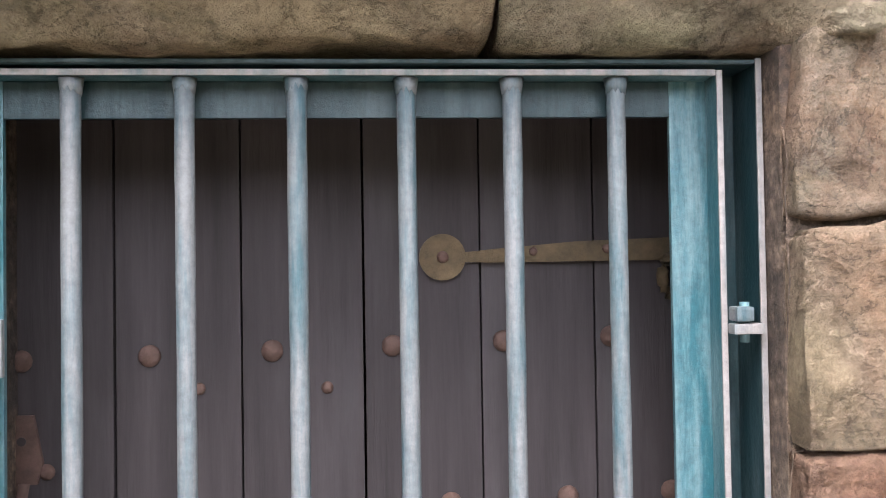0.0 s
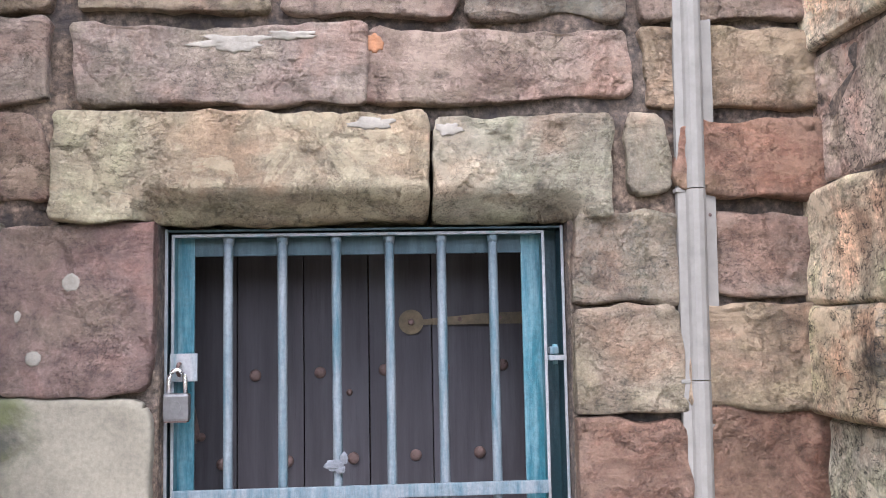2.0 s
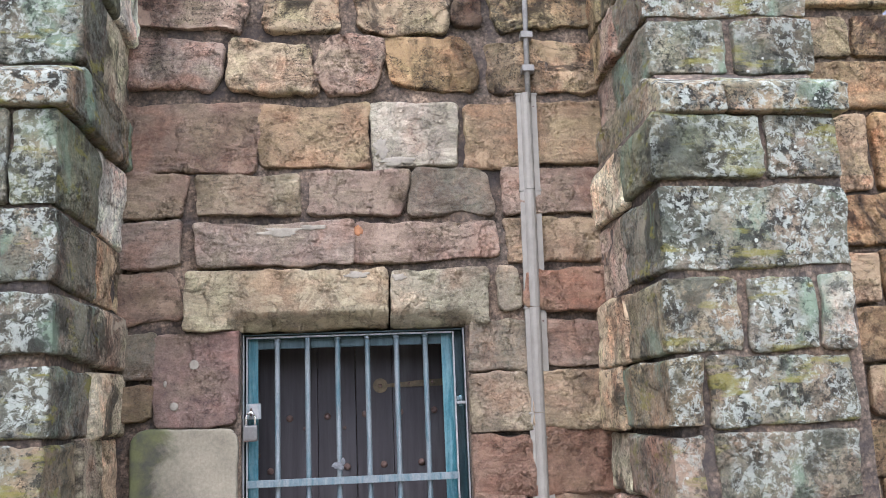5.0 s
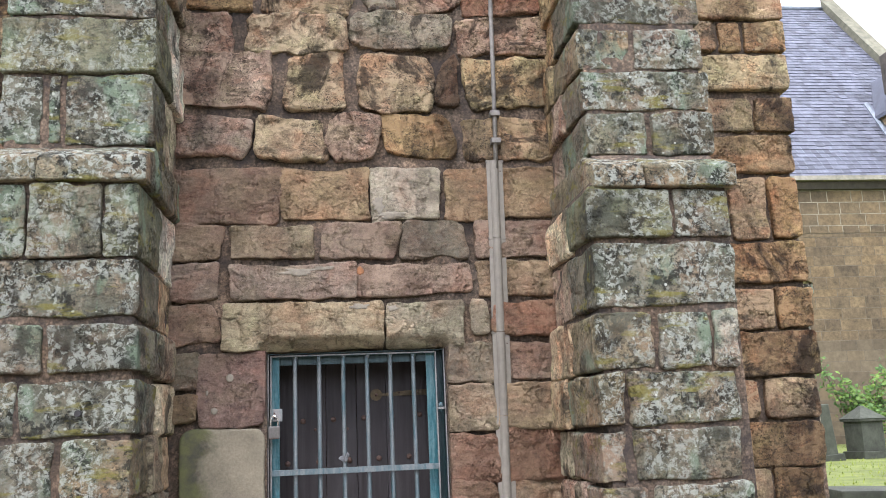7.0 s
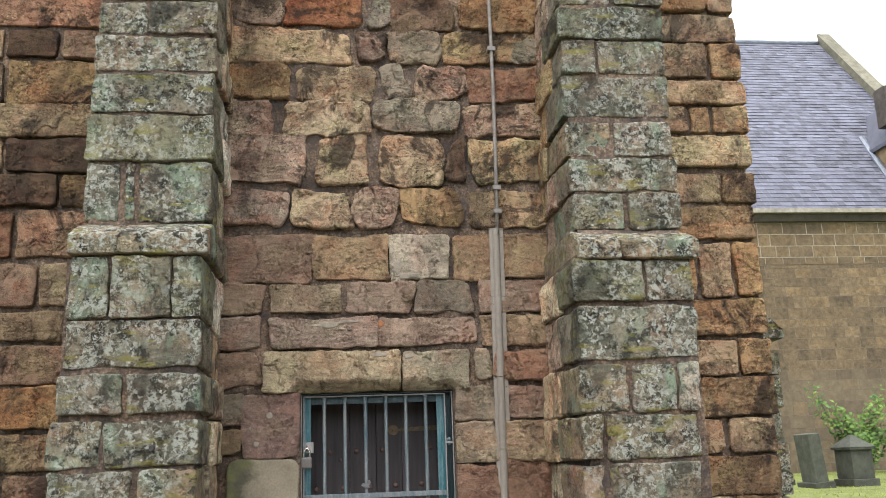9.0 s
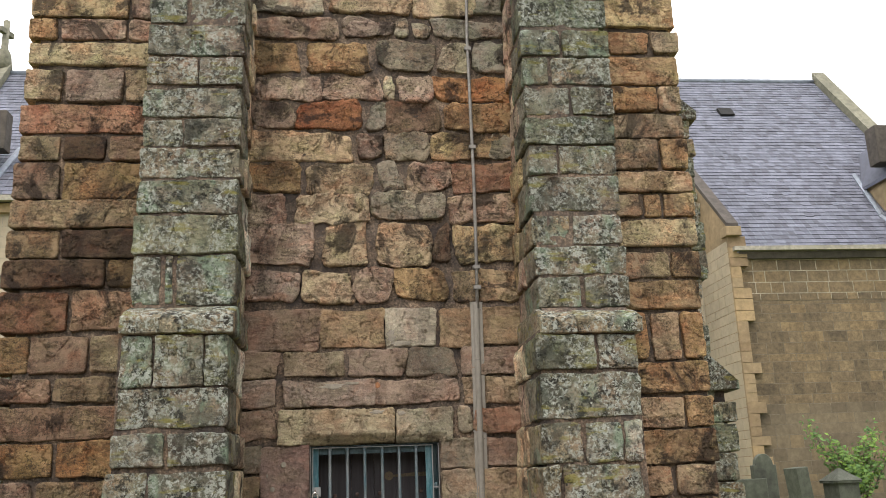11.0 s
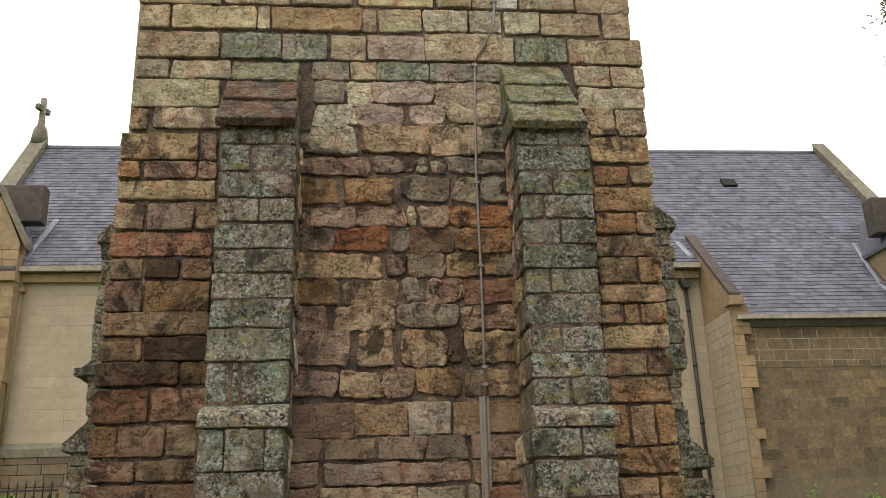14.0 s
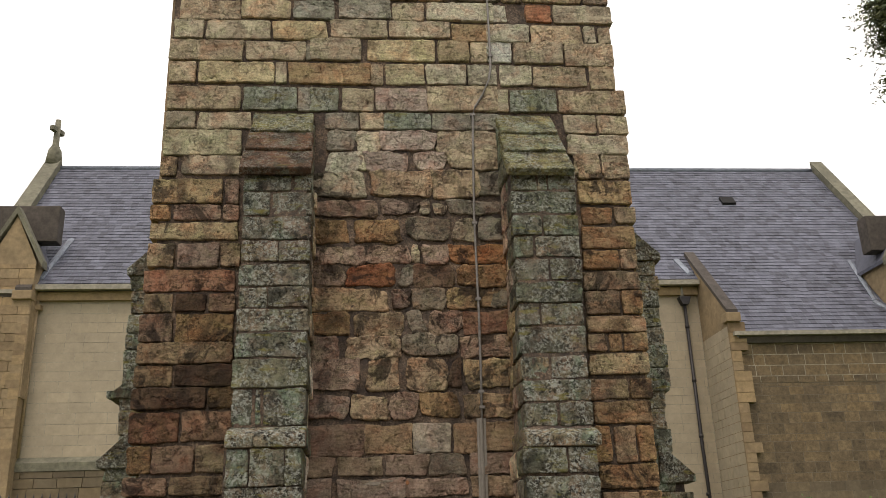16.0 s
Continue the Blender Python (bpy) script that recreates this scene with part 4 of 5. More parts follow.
# ---- buttresses on the tower's flanks ----
def flank(s, low, mid, high, ledge_a, ledge_b, top, drip=0.05):
    """A stepped buttress: how far each stage reaches out, and the heights of its two ledges and its cap."""
    thing = empty("buttress", "dark mossy stepped buttress on the tower's flank", "buttress", "buttresses on the flanks")
    rng = random.Random(11 + s)

    def reach(z):
        return low if z < ledge_a else mid if z < ledge_b else high
    outline = [(2.05, -0.3), (low - 0.05, -0.3), (low - 0.05, ledge_a), (mid - 0.05, ledge_a + 0.12), (mid - 0.05, ledge_b), (high - 0.05, ledge_b + 0.12), (high - 0.05, top - 0.05), (2.05, top + 0.4)]
    part("core", prism([(x * s, z) for x, z in outline], "y", 1.50, 2.00), MORTAR, thing)
    z = 0.0
    while z < top - 0.05:
        up = min(z + rng.uniform(0.16, 0.24), top)
        e = reach((z + up) / 2) + rng.uniform(-0.02, 0.02)
        a, b = sorted((2.1 * s, e * s))
        tint(part("stone", block(a, b, 1.45, 2.05, z + 0.003, up - 0.003, 0.012, 0.02, 0.01, 0.05, 0.01), None, thing), rng.choice("gGGt"), 0.8)
        z = up
    for x, z in ((high, top), (mid, ledge_b), (low, ledge_a)):
        def slant(q, x=x, z=z):
            if q.z > z + 0.07:
                q.z = z + 0.07 + max(0.0, x + 0.05 - abs(q.x)) * (q.z - z - 0.07) / 0.34
            return q
        a, b = sorted(((x - 0.30) * s, (x + (drip if z == ledge_b else 0.05)) * s))
        tint(part("capstone", block(a, b, 1.42, 2.08, z, z + 0.40, 0.012, 0.012, 0.006, 0.05, 0.006, slant), None, thing), "d", 0.8)


flank(1, 2.88, 2.73, 2.79, 2.25, 3.15, 4.55)
flank(-1, 2.77, 2.66, 2.64, 2.52, 3.18, 4.42, 0.12)


# ---- the doorway: fixed frame, barred gate, planked door ----
def make_frame():
    thing = empty("gate_frame", "fixed teal-painted steel angle frame in the stone doorway", "gate frame")
    for x0, x1, lip0, lip1 in ((-0.3725, -0.345, -0.3725, -0.3675), (0.345, 0.390, 0.384, 0.389)):
        post = part("side_rail", box(x0, x1, 0.113, 0.120, 0.0, 1.862, 0.001), TEAL_SHADED, thing)
        part("lip", box(lip0, lip1, 0.058, 0.112, 0.0, 1.862, 0.001), TEAL_SHADED, post)
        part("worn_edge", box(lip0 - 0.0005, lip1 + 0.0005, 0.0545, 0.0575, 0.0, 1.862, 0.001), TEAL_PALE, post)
    head = part("head_rail", box(-0.345, 0.345, 0.113, 0.120, 1.82, 1.862, 0.001), TEAL_SHADED, thing)
    part("lip", box(-0.367, 0.383, 0.058, 0.112, 1.856, 1.861, 0.001), TEAL_SHADED, head)
    part("worn_edge", box(-0.367, 0.383, 0.0545, 0.0575, 1.8565, 1.8605, 0.001), TEAL_SHADED, head)
    return thing


make_frame()


def make_gate():
    gate = empty("barred_gate", "teal steel gate of six weathered bars, padlocked shut in a doorway", "gate")
    for x0, x1, lip0, lip1 in ((-0.360, -0.325, -0.3615, -0.3565), (0.311, 0.350, 0.348, 0.353)):
        stile = part("stile", box(x0, x1, 0.092, 0.099, 0.06, 1.852, 0.001), TEAL, gate)
        part("lip", box(lip0, lip1, 0.064, 0.0915, 0.06, 1.852, 0.001), TEAL, stile)
        part("worn_edge", box(lip0 - 0.0005, lip1 + 0.0005, 0.0605, 0.0635, 0.06, 1.852, 0.001), TEAL_PALE, stile)
    # the rail's shade under its lip is put into its colour
    head = part("top_rail", box(-0.325, 0.311, 0.092, 0.099, 1.812, 1.847, 0.001), TEAL_SHADED, gate)
    part("lip", box(-0.357, 0.347, 0.064, 0.0915, 1.847, 1.852, 0.001), TEAL, head)
    part("worn_edge", box(-0.357, 0.347, 0.0605, 0.0635, 1.8465, 1.8525, 0.001), TEAL_PALE, head)
    part("cross_rail", box(-0.357, 0.347, 0.052, 0.062, 1.350, 1.374, 0.002), BAR, gate, "bleached teal cross rail")
    part("bottom_rail", box(-0.314, 0.308, 0.092, 0.099, 0.06, 0.11, 0.001), TEAL, gate)
    for x in (-0.2575, -0.155, -0.052, 0.051, 0.152, 0.2535):
        pts = [(x + 0.0012 * noise.noise(Vector((x * 9, 0, z))), 0.075, z) for z in [0.07 + 1.778 * i / 40 for i in range(41)]]
        rad = [0.0093 + 0.0008 * noise.noise(Vector((x * 50, z[2] * 30, 2))) for z in pts]
        bar = part("bar", tube(pts, rad, 12), BAR, gate, "weathered grey-blue round bar")
        part("weld", tube([(x, 0.076, 1.831), (x, 0.076, 1.8465)], [0.0098, 0.012], 10), BAR, bar)
    hasp = part("hasp_plate", box(-0.362, -0.311, 0.052, 0.060, 1.575, 1.627, 0.002), TEAL_PALE, gate, "bleached hasp plate with a staple")
    staple = [(-0.343, 0.050 - 0.016 * math.sin(a), 1.598 + 0.011 * math.cos(a)) for a in [math.pi * i / 10 for i in range(11)]]
    part("staple", tube(staple, 0.0035, 8), RUST, hasp)
    for z in (1.612, 0.45):
        hinge = part("hinge", box(0.353, 0.383, 0.044, 0.060, z - 0.012, z - 0.002, 0.002), TEAL_PALE, gate, "pale welded hinge lugs")
        part("lug", box(0.355, 0.372, 0.042, 0.064, z, z + 0.014, 0.003), BAR, hinge)
        part("pin", tube([(0.367, 0.054, z - 0.02), (0.367, 0.054, z + 0.018)], 0.005, 8), TEAL, hinge)
    return gate


make_gate()


def make_padlock():
    lock = empty("padlock", "worn grey steel padlock hanging closed from the hasp", "padlock")
    part("body", box(-0.367, -0.320, 0.020, 0.043, 1.505, 1.555, 0.005), STEEL, lock)
    pts = [(-0.3585, 0.032, 1.553), (-0.3585, 0.032, 1.575)]
    pts += [(-0.3435 - 0.015 * math.cos(a), 0.032, 1.578 + 0.020 * math.sin(a)) for a in [math.pi * i / 12 for i in range(13)]]
    pts += [(-0.3285, 0.032, 1.575), (-0.3285, 0.032, 1.553)]
    part("shackle", tube(pts, 0.0042, 10), CHROME, lock, "bright steel shackle")
    part("badge", tube([(-0.3435, 0.0202, 1.531), (-0.3435, 0.0188, 1.531)], 0.010, 24), STEEL, lock, "round stamped badge")
    part("bottom_plate", box(-0.364, -0.323, 0.022, 0.041, 1.5025, 1.507, 0.001), RUST, lock)


make_padlock()


def dome(x, z, r, y=0.25):
    bm = bmesh.new()
    bmesh.ops.create_uvsphere(bm, u_segments=14, v_segments=8, radius=r)
    for v in bm.verts:
        v.co = Vector((x + v.co.x, y + v.co.y * 0.7, z + v.co.z + 0.0008 * noise.noise(v.co * 300)))
    for f in bm.faces:
        f.smooth = True
    return bm


def make_door():
    door = empty("planked_door", "dark purplish planked door with iron studs behind a gate", "door")
    edges = (-0.42, -0.27, -0.131, 0.006, 0.14, 0.272, 0.42)
    for a, b in zip(edges, edges[1:]):
        w = random.uniform(0.0006, 0.0014)
        part("plank", box(a + w, b - w, 0.25 + random.uniform(-0.002, 0.002), 0.285, 0.02, 1.9, 0.0015), WOOD, door)
    for k, x in enumerate((-0.37, -0.232, -0.097, 0.038, 0.165, 0.29)):
        part("stud", dome(x, 1.571 + 0.0028 * k, 0.0125), RUST, door, "rusty domed stud")
    for k, x in enumerate((-0.30, -0.165, -0.029, 0.102, 0.237, 0.358)):
        part("stud", dome(x, 1.392 + 0.0026 * k, 0.0125), RUST, door, "rusty domed stud")
    part("nail", dome(-0.036, 1.534, 0.007), RUST, door)
    part("nail", dome(-0.178, 1.536, 0.007), RUST, door)
    outline = [(0.118, 1.684), (0.118, 1.673), (0.15, 1.672), (0.42, 1.672), (0.42, 1.700), (0.25, 1.695), (0.15, 1.687)]
    strap = part("strap_hinge", prism(outline, "y", 0.243, 0.2495), BRASSY, door, "brown iron strap hinge with a round end")
    part("disc", tube([(0.096, 0.249, 1.679), (0.096, 0.2425, 1.679)], 0.0265, 26), BRASSY, strap)
    part("rivet", dome(0.096, 1.679, 0.007, 0.242), RUST, strap)
    part("rivet", dome(0.200, 1.684, 0.005, 0.242), RUST, strap)
    part("rivet", dome(0.285, 1.686, 0.005, 0.242), RUST, strap)
    ring = [(0.362 + 0.012 * math.cos(a), 0.242, 1.653 + 0.022 * math.sin(a)) for a in [2 * math.pi * i / 16 for i in range(17)]]
    part("pintle", tube(ring, 0.007, 8), BRASSY, door)
    plate = part("lock_plate", prism([(-0.385, 1.435), (-0.352, 1.437), (-0.346, 1.46), (-0.356, 1.512), (-0.382, 1.512), (-0.392, 1.46)], "y", 0.244, 0.2495), RUST, door, "rusty shaped lock plate")
    part("keyhole", tube([(-0.368, 0.2437, 1.484), (-0.368, 0.243, 1.484)], 0.005, 10), IRON, plate)
    part("boss", dome(-0.343, 1.449, 0.009), RUST, plate)
    drop = [(-0.362, 0.235, 1.44), (-0.364, 0.225, 1.41), (-0.372, 0.222, 1.37), (-0.376, 0.222, 1.33), (-0.366, 0.222, 1.30)]
    part("drop_handle", tube(drop, 0.006, 8), RUST, door, "curved rusty drop handle")
    return door


make_door()
tagged(part("doorway_wall", box(-0.6, 0.6, 0.601, 0.75, -0.3, 2.1), MORTAR), "rubble masonry behind the door", "wall", kind="structure")


def make_web():
    """Dusty remains of webs that hang on a bar."""
    bm = bmesh.new()
    for x, z, w, h in ((-0.058, 1.412, 0.030, 0.016), (-0.040, 1.424, 0.012, 0.018), (-0.047, 1.404, 0.016, 0.014)):
        got = bmesh.ops.create_icosphere(bm, subdivisions=3, radius=1.0)["verts"]
        for v in got:
            k = 1 + 0.5 * noise.noise(v.co * 2.3 + Vector((x * 50, 0, 0)))
            v.co = Vector((x + v.co.x * w * 0.6 * k, 0.063 + v.co.y * 0.003, z + v.co.z * h * 0.6 * k))
    tagged(part("web_clump", bm, WEB), "pale dusty clump of web caught on a bar", "cobweb")


make_web()


# ---- cable casing and lightning cable on the wall ----
def make_casing():
    thing = empty("cable_casing", "weathered pale grey metal cable casing fixed up the wall", "conduit")
    z, n = 0.0, 0

    def left_at(z):
        return 0.594 + 0.015 * max(0.0, z - 1.2)
    while z < 2.69:
        top = min(z + (0.42 if n % 2 else 0.36), 2.70)
        rail = [(-0.006, 0.004), (-0.006, -0.010), (0.009, -0.012), (0.012, -0.020), (0.018, -0.027), (0.028, -0.030), (0.038, -0.027), (0.045, -0.020), (0.048, -0.012), (0.068, -0.010), (0.068, 0.004)]
        bm = bmesh.new()
        low, high = [[bm.verts.new((left_at(h) + x, y, h)) for x, y in rail] for h in (z + 0.001, top - 0.001)]
        for k in range(len(rail)):
            n1 = (k + 1) % len(rail)
            bm.faces.new((low[k], low[n1], high[n1], high[k]))
        bm.faces.new(low[::-1]), bm.faces.new(high)
        bmesh.ops.recalc_face_normals(bm, faces=bm.faces[:])
        part("cover", bm, CASING, thing)
        part("nail", dome(left_at(top) + 0.055, top - 0.05, 0.004, -0.010), RUST, thing)
        part("joint_clip", box(left_at(top) - 0.009, left_at(top) + 0.071, -0.013, 0.01, top - 0.006, top + 0.002, 0.002), CASING, thing)
        z, n = top, n + 1
    return thing


make_casing()
line = [(0.652, -0.018, 2.66), (0.660, -0.022, 3.0), (0.668, -0.022, 3.5), (0.668, -0.022, 4.5), (0.688, -0.024, 5.2), (0.697, -0.024, 5.49), (0.725, -0.026, 5.575),
        (0.80, -0.024, 5.70), (0.868, -0.024, 5.87), (0.89, -0.024, 6.0), (0.895, -0.022, 6.3), (0.895, -0.022, 6.75), (0.90, -0.02, 8.0), (0.9, -0.02, 9.3)]
cable = empty("cable", "thin grey cable clipped up the tower face", "cable")
part("line", tube(line, 0.0105, 8), CABLE, cable)
for x, z in ((0.658, 2.92), (0.657, 2.79), (0.668, 3.72), (0.668, 4.42), (0.697, 5.49), (0.893, 6.12)):
    part("clip", box(x - 0.022, x + 0.022, -0.037, 0.004, z - 0.012, z + 0.012, 0.003), CABLE, cable)


# ---- the church behind ----
CHURCH = empty("church", "long stone church with slate roof behind the tower", "church")
PITCH = (16.3 - 7.8) / 7.0


def roof_z(y):
    return 7.8 + (y - 18.0) * PITCH


def ashlar(name, x0, x1, z0, z1, mat, back, along="x", plane=18.0, seed=1, sizes=(0.16, 0.32, 0.3, 0.8), proud=0.015, single=False, joint=0.009):
    """A wall of coursed squared stones with recessed pale joints."""
    rng, metas, z = random.Random(seed), [], z0
    while z < z1 - 0.02:
        top, x = min(z + rng.uniform(sizes[0], sizes[1]), z1), x0
        while x < x1 - 0.02:
            end = min(x + rng.uniform(sizes[2], sizes[3]), x1)
            p = proud * rng.uniform(0.6, 1.3)
            g = joint
            if along == "x":
                vs = [Vector((X, Y, Z)) for X in (x + g, end - g) for Y in (plane - p, plane + 0.1) for Z in (z + g, top - g)]
            else:
                vs = [Vector((Y, X, Z)) for X in (x + g, end - g) for Y in (plane - p, plane + 0.1) for Z in (z + g, top - g)]
            faces = [(0, 1, 3, 2), (4, 6, 7, 5), (0, 4, 5, 1), (2, 3, 7, 6), (0, 2, 6, 4), (1, 5, 7, 3)]
            if single and z > 3.2 and x < 15.0:
                me = bpy.data.meshes.new("block")
                me.from_pydata(vs, [], faces)
                part("block", me, ASHLAR_PIECE, back)
            else:
                metas.append((vs, faces))
            x = end
        z = top
    return tagged(joined(name, metas, mat, back), kind="stuff") if metas else None


def slates(x0, x1, y0, y1, parent, seed):
    rng, metas = random.Random(seed), []
    way = Vector((0, 1, PITCH)).normalized()
    out = Vector((0, -way.z, way.y))
    length = (y1 - y0) * math.hypot(1, PITCH)
    n = 0
    while n * 0.2 < length:
        base = Vector((0, y0, roof_z(y0))) + way * (n * 0.2)
        x = x0 - (0.12 if n % 2 else 0.0)
        while x < x1:
            end = min(x + rng.uniform(0.17, 0.29), x1)
            a = max(x, x0) + 0.007
            lift = rng.uniform(0.018, 0.028)
            low = rng.uniform(-0.007, 0.007) - (0.03 if rng.random() < 0.02 else 0.0)
            if end - a > 0.03:
                f = base + way * low
                u = base + way * 0.245
                vs = [f + out * lift + Vector((a, 0, 0)), f + out * lift + Vector((end - 0.007, 0, 0)), u + out * 0.004 + Vector((end - 0.007, 0, 0)), u + out * 0.004 + Vector((a, 0, 0)),
                      f + Vector((a, 0, 0)), f + Vector((end - 0.007, 0, 0))]
                metas.append((vs, [(0, 1, 2, 3), (4, 5, 1, 0)]))
            x = end
        n += 1
    return tagged(joined("slate_covering", metas, SLATE, parent), kind="stuff")


EAVE_A = 20.1
nave = part("nave_wall", box(-12.0, 18.2, EAVE_A, EAVE_A + 0.5, 0.0, roof_z(EAVE_A) - 0.1), POINTING, CHURCH, "pale ashlar nave wall")
ashlar("ashlar", -10.8, -4.0, 4.8, roof_z(EAVE_A) - 0.3, ASHLAR_PALE, nave, plane=EAVE_A, seed=2, sizes=(0.28, 0.34, 0.5, 1.1), proud=0.004)
ashlar("ashlar", -10.8, -4.0, 0.4, 4.40, ASHLAR, nave, plane=EAVE_A - 0.12, seed=4, sizes=(0.28, 0.36, 0.5, 1.0))
ashlar("ashlar", 6.0, 10.6, 0.5, roof_z(EAVE_A) - 0.3, ASHLAR_PALE, nave, plane=EAVE_A, seed=3, sizes=(0.26, 0.34, 0.4, 0.9), proud=0.005)
part("string_course", prism([(EAVE_A - 0.16, 4.40), (EAVE_A - 0.16, 4.64), (EAVE_A, 4.80), (EAVE_A, 4.40)], "x", -10.8, 6.0), COPING, CHURCH, "dark sloped string course")
main = part("main_roof", prism([(EAVE_A - 0.25, roof_z(EAVE_A - 0.25) - 0.12), (EAVE_A - 0.25, roof_z(EAVE_A - 0.25) - 0.02), (25.0, 16.27), (32.0, 7.8), (32.0, 7.6)], "x", -12.0, 18.2), LEAD, CHURCH, "steep slate roof")
slates(-12.0, -4.0, EAVE_A - 0.25, 25.0, main, 1)
slates(6.0, 18.2, EAVE_A - 0.25, 25.0, main, 2)
part("ridge", tube([(-12.0, 25.0, 16.3), (18.2, 25.0, 16.3)], 0.11, 8), LEAD, CHURCH, "grey ridge roll")


def wing(x0, x1, seed, front, eave):
    """A projecting stretch of wall under the same roof: its face at front, its eave line at eave."""
    head = roof_z(eave)
    w = part("wing_wall", box(x0, x1, front, EAVE_A, 0.0, head - 0.1), POINTING_DARK, CHURCH, "coursed sandstone wall of the projecting wing")
    ashlar("ashlar", x0, x1, 0.3, 6.25, ASHLAR, w, plane=front, seed=seed, sizes=(0.2, 0.36, 0.35, 0.9), proud=0.004, single=x0 > 0)
    ashlar("ashlar", x0, x1, 6.25, head - 0.2, ASHLAR, w, plane=front, seed=seed + 1, sizes=(0.2, 0.33, 0.3, 0.75), proud=0.012, single=x0 > 0, joint=0.013)
    if x0 > 0:
        part("pointing", box(x0 + 0.3, 15.6, front - 0.0045, front, 6.3, 7.5), POINTING, w, "pale new pointing")
    r = part("wing_roof", prism([(eave, head - 0.14), (eave, head - 0.02), (EAVE_A, roof_z(EAVE_A) - 0.02), (EAVE_A, roof_z(EAVE_A) - 0.3)], "x", x0, x1), LEAD, CHURCH)
    slates(x0, x1, eave, EAVE_A - 0.25, r, seed)
    part("gutter", prism([(eave - 0.15, head - 0.10), (eave + 0.03, head - 0.10), (eave + 0.03, head + 0.01), (eave - 0.15, head + 0.02)], "x", x0 - 0.12, x1), GUTTER, CHURCH, "pale eaves gutter")
    # dark colour here stands in for the shadow below the gutter
    part("wall_head", prism([(front - 0.12, head - 0.30), (front, head - 0.30), (front, head - 0.11), (front - 0.2, head - 0.11)], "x", x0 + 0.05, x1), DARK_STONE_AND_SHADE, CHURCH)


wing(10.85, 18.2, 20, 18.15, 17.97)
wing(-13.4, -10.8, 30, 19.7, 19.6)
for a, b in ((-10.75, -4.0), (6.0, 10.6)):
    z = roof_z(EAVE_A - 0.25)
    part("gutter", prism([(EAVE_A - 0.42, z - 0.22), (EAVE_A - 0.24, z - 0.22), (EAVE_A - 0.24, z - 0.06), (EAVE_A - 0.42, z - 0.06)], "x", a, b), GUTTER, CHURCH, "pale eaves gutter")
    part("wall_head", box(a, b, EAVE_A - 0.16, EAVE_A, z - 0.50, z - 0.23), QUOIN, CHURCH)


def skew(x0, x1, low, high, y0, y1, seed):
    """The raised side wall of a wing with its raking coping."""
    w = part("skew_wall", prism([(y0, 0.0), (y0, low - 0.12), (y1, high - 0.12), (y1, 0.0)], "x", x0, x1), QUOIN, CHURCH, "ochre quoined end wall of the wing")
    part("coping", prism([(y0 - 0.12, low - 0.26), (y0 - 0.12, low - 0.12), (y1, high + 0.04), (y1, high - 0.12)], "x", x0 - 0.02, x1 + 0.02), DARK_STONE_AND_SHADE, CHURCH, "dark raking stone coping")
    part("kneeler", box(x0 - 0.08, x1 + 0.08, y0 - 0.16, y0 + 0.25, low - 0.5, low - 0.22, 0.03), QUOIN, CHURCH)
    rng, metas, z = random.Random(seed), [], 0.3
    while z < low - 0.6:
        top = z + rng.uniform(0.24, 0.36)
        wide = rng.choice((0.30, 0.52))
        for a, b in (((x0 - 0.006, x0 + wide)) if x0 > 0 else (x1 - wide, x1 + 0.006),):
            vs = [Vector((X, Y, Z)) for X in (a, b) for Y in (y0 - 0.022, y0 + 0.2) for Z in (z + 0.008, top - 0.008)]
            metas.append((vs, [(0, 1, 3, 2), (4, 6, 7, 5), (0, 4, 5, 1), (2, 3, 7, 6), (0, 2, 6, 4), (1, 5, 7, 3)]))
        z = top
    tagged(joined("quoin_work", metas, QUOIN, w), kind="stuff")
    return w


w = skew(10.62, 10.92, 8.60, 11.24, 18.0, 20.7, 7)
ashlar("ashlar", 18.05, EAVE_A, 0.3, 8.0, ASHLAR_PALE, w, along="y", plane=10.62, seed=8, sizes=(0.22, 0.34, 0.3, 0.6), proud=0.01)
w = skew(-10.85, -10.43, 9.95, 10.6, 19.55, EAVE_A + 0.1, 9)


def end_gable(x, lean):
    part("gable_wall", prism([(18.3, 0.0), (25.0, 16.2), (31.7, 0.0)], "x", min(x, x + lean), max(x, x + lean)), QUOIN, CHURCH)
    part("coping", prism([(17.9, roof_z(17.9) + 0.05), (17.9, roof_z(17.9) + 0.42), (25.0, 16.72), (25.0, 16.3)], "x", min(x - 0.06, x + lean), max(x + 0.06, x + lean)), COPING, CHURCH, "mossy gable coping")


end_gable(18.2, 0.45)
end_gable(-12.0, -0.5)


def make_cross():
    c = part("cross_finial", tube([(-12.25, 25.0, 16.4), (-12.25, 25.0, 17.0), (-12.25, 25.0, 17.25), (-12.25, 25.0, 18.35)], [0.34, 0.26, 0.13, 0.11], 8), COPING, CHURCH, "weathered stone cross finial")
    arm = box(-0.34, 0.34, -0.09, 0.09, 17.80, 18.0, 0.03)
    bmesh.ops.transform(arm, matrix=Matrix.Translation((-12.25, 25.0, 0)) @ Matrix.Rotation(radians(72), 4, "Z"), verts=arm.verts)
    part("arm", arm, COPING, c)


make_cross()


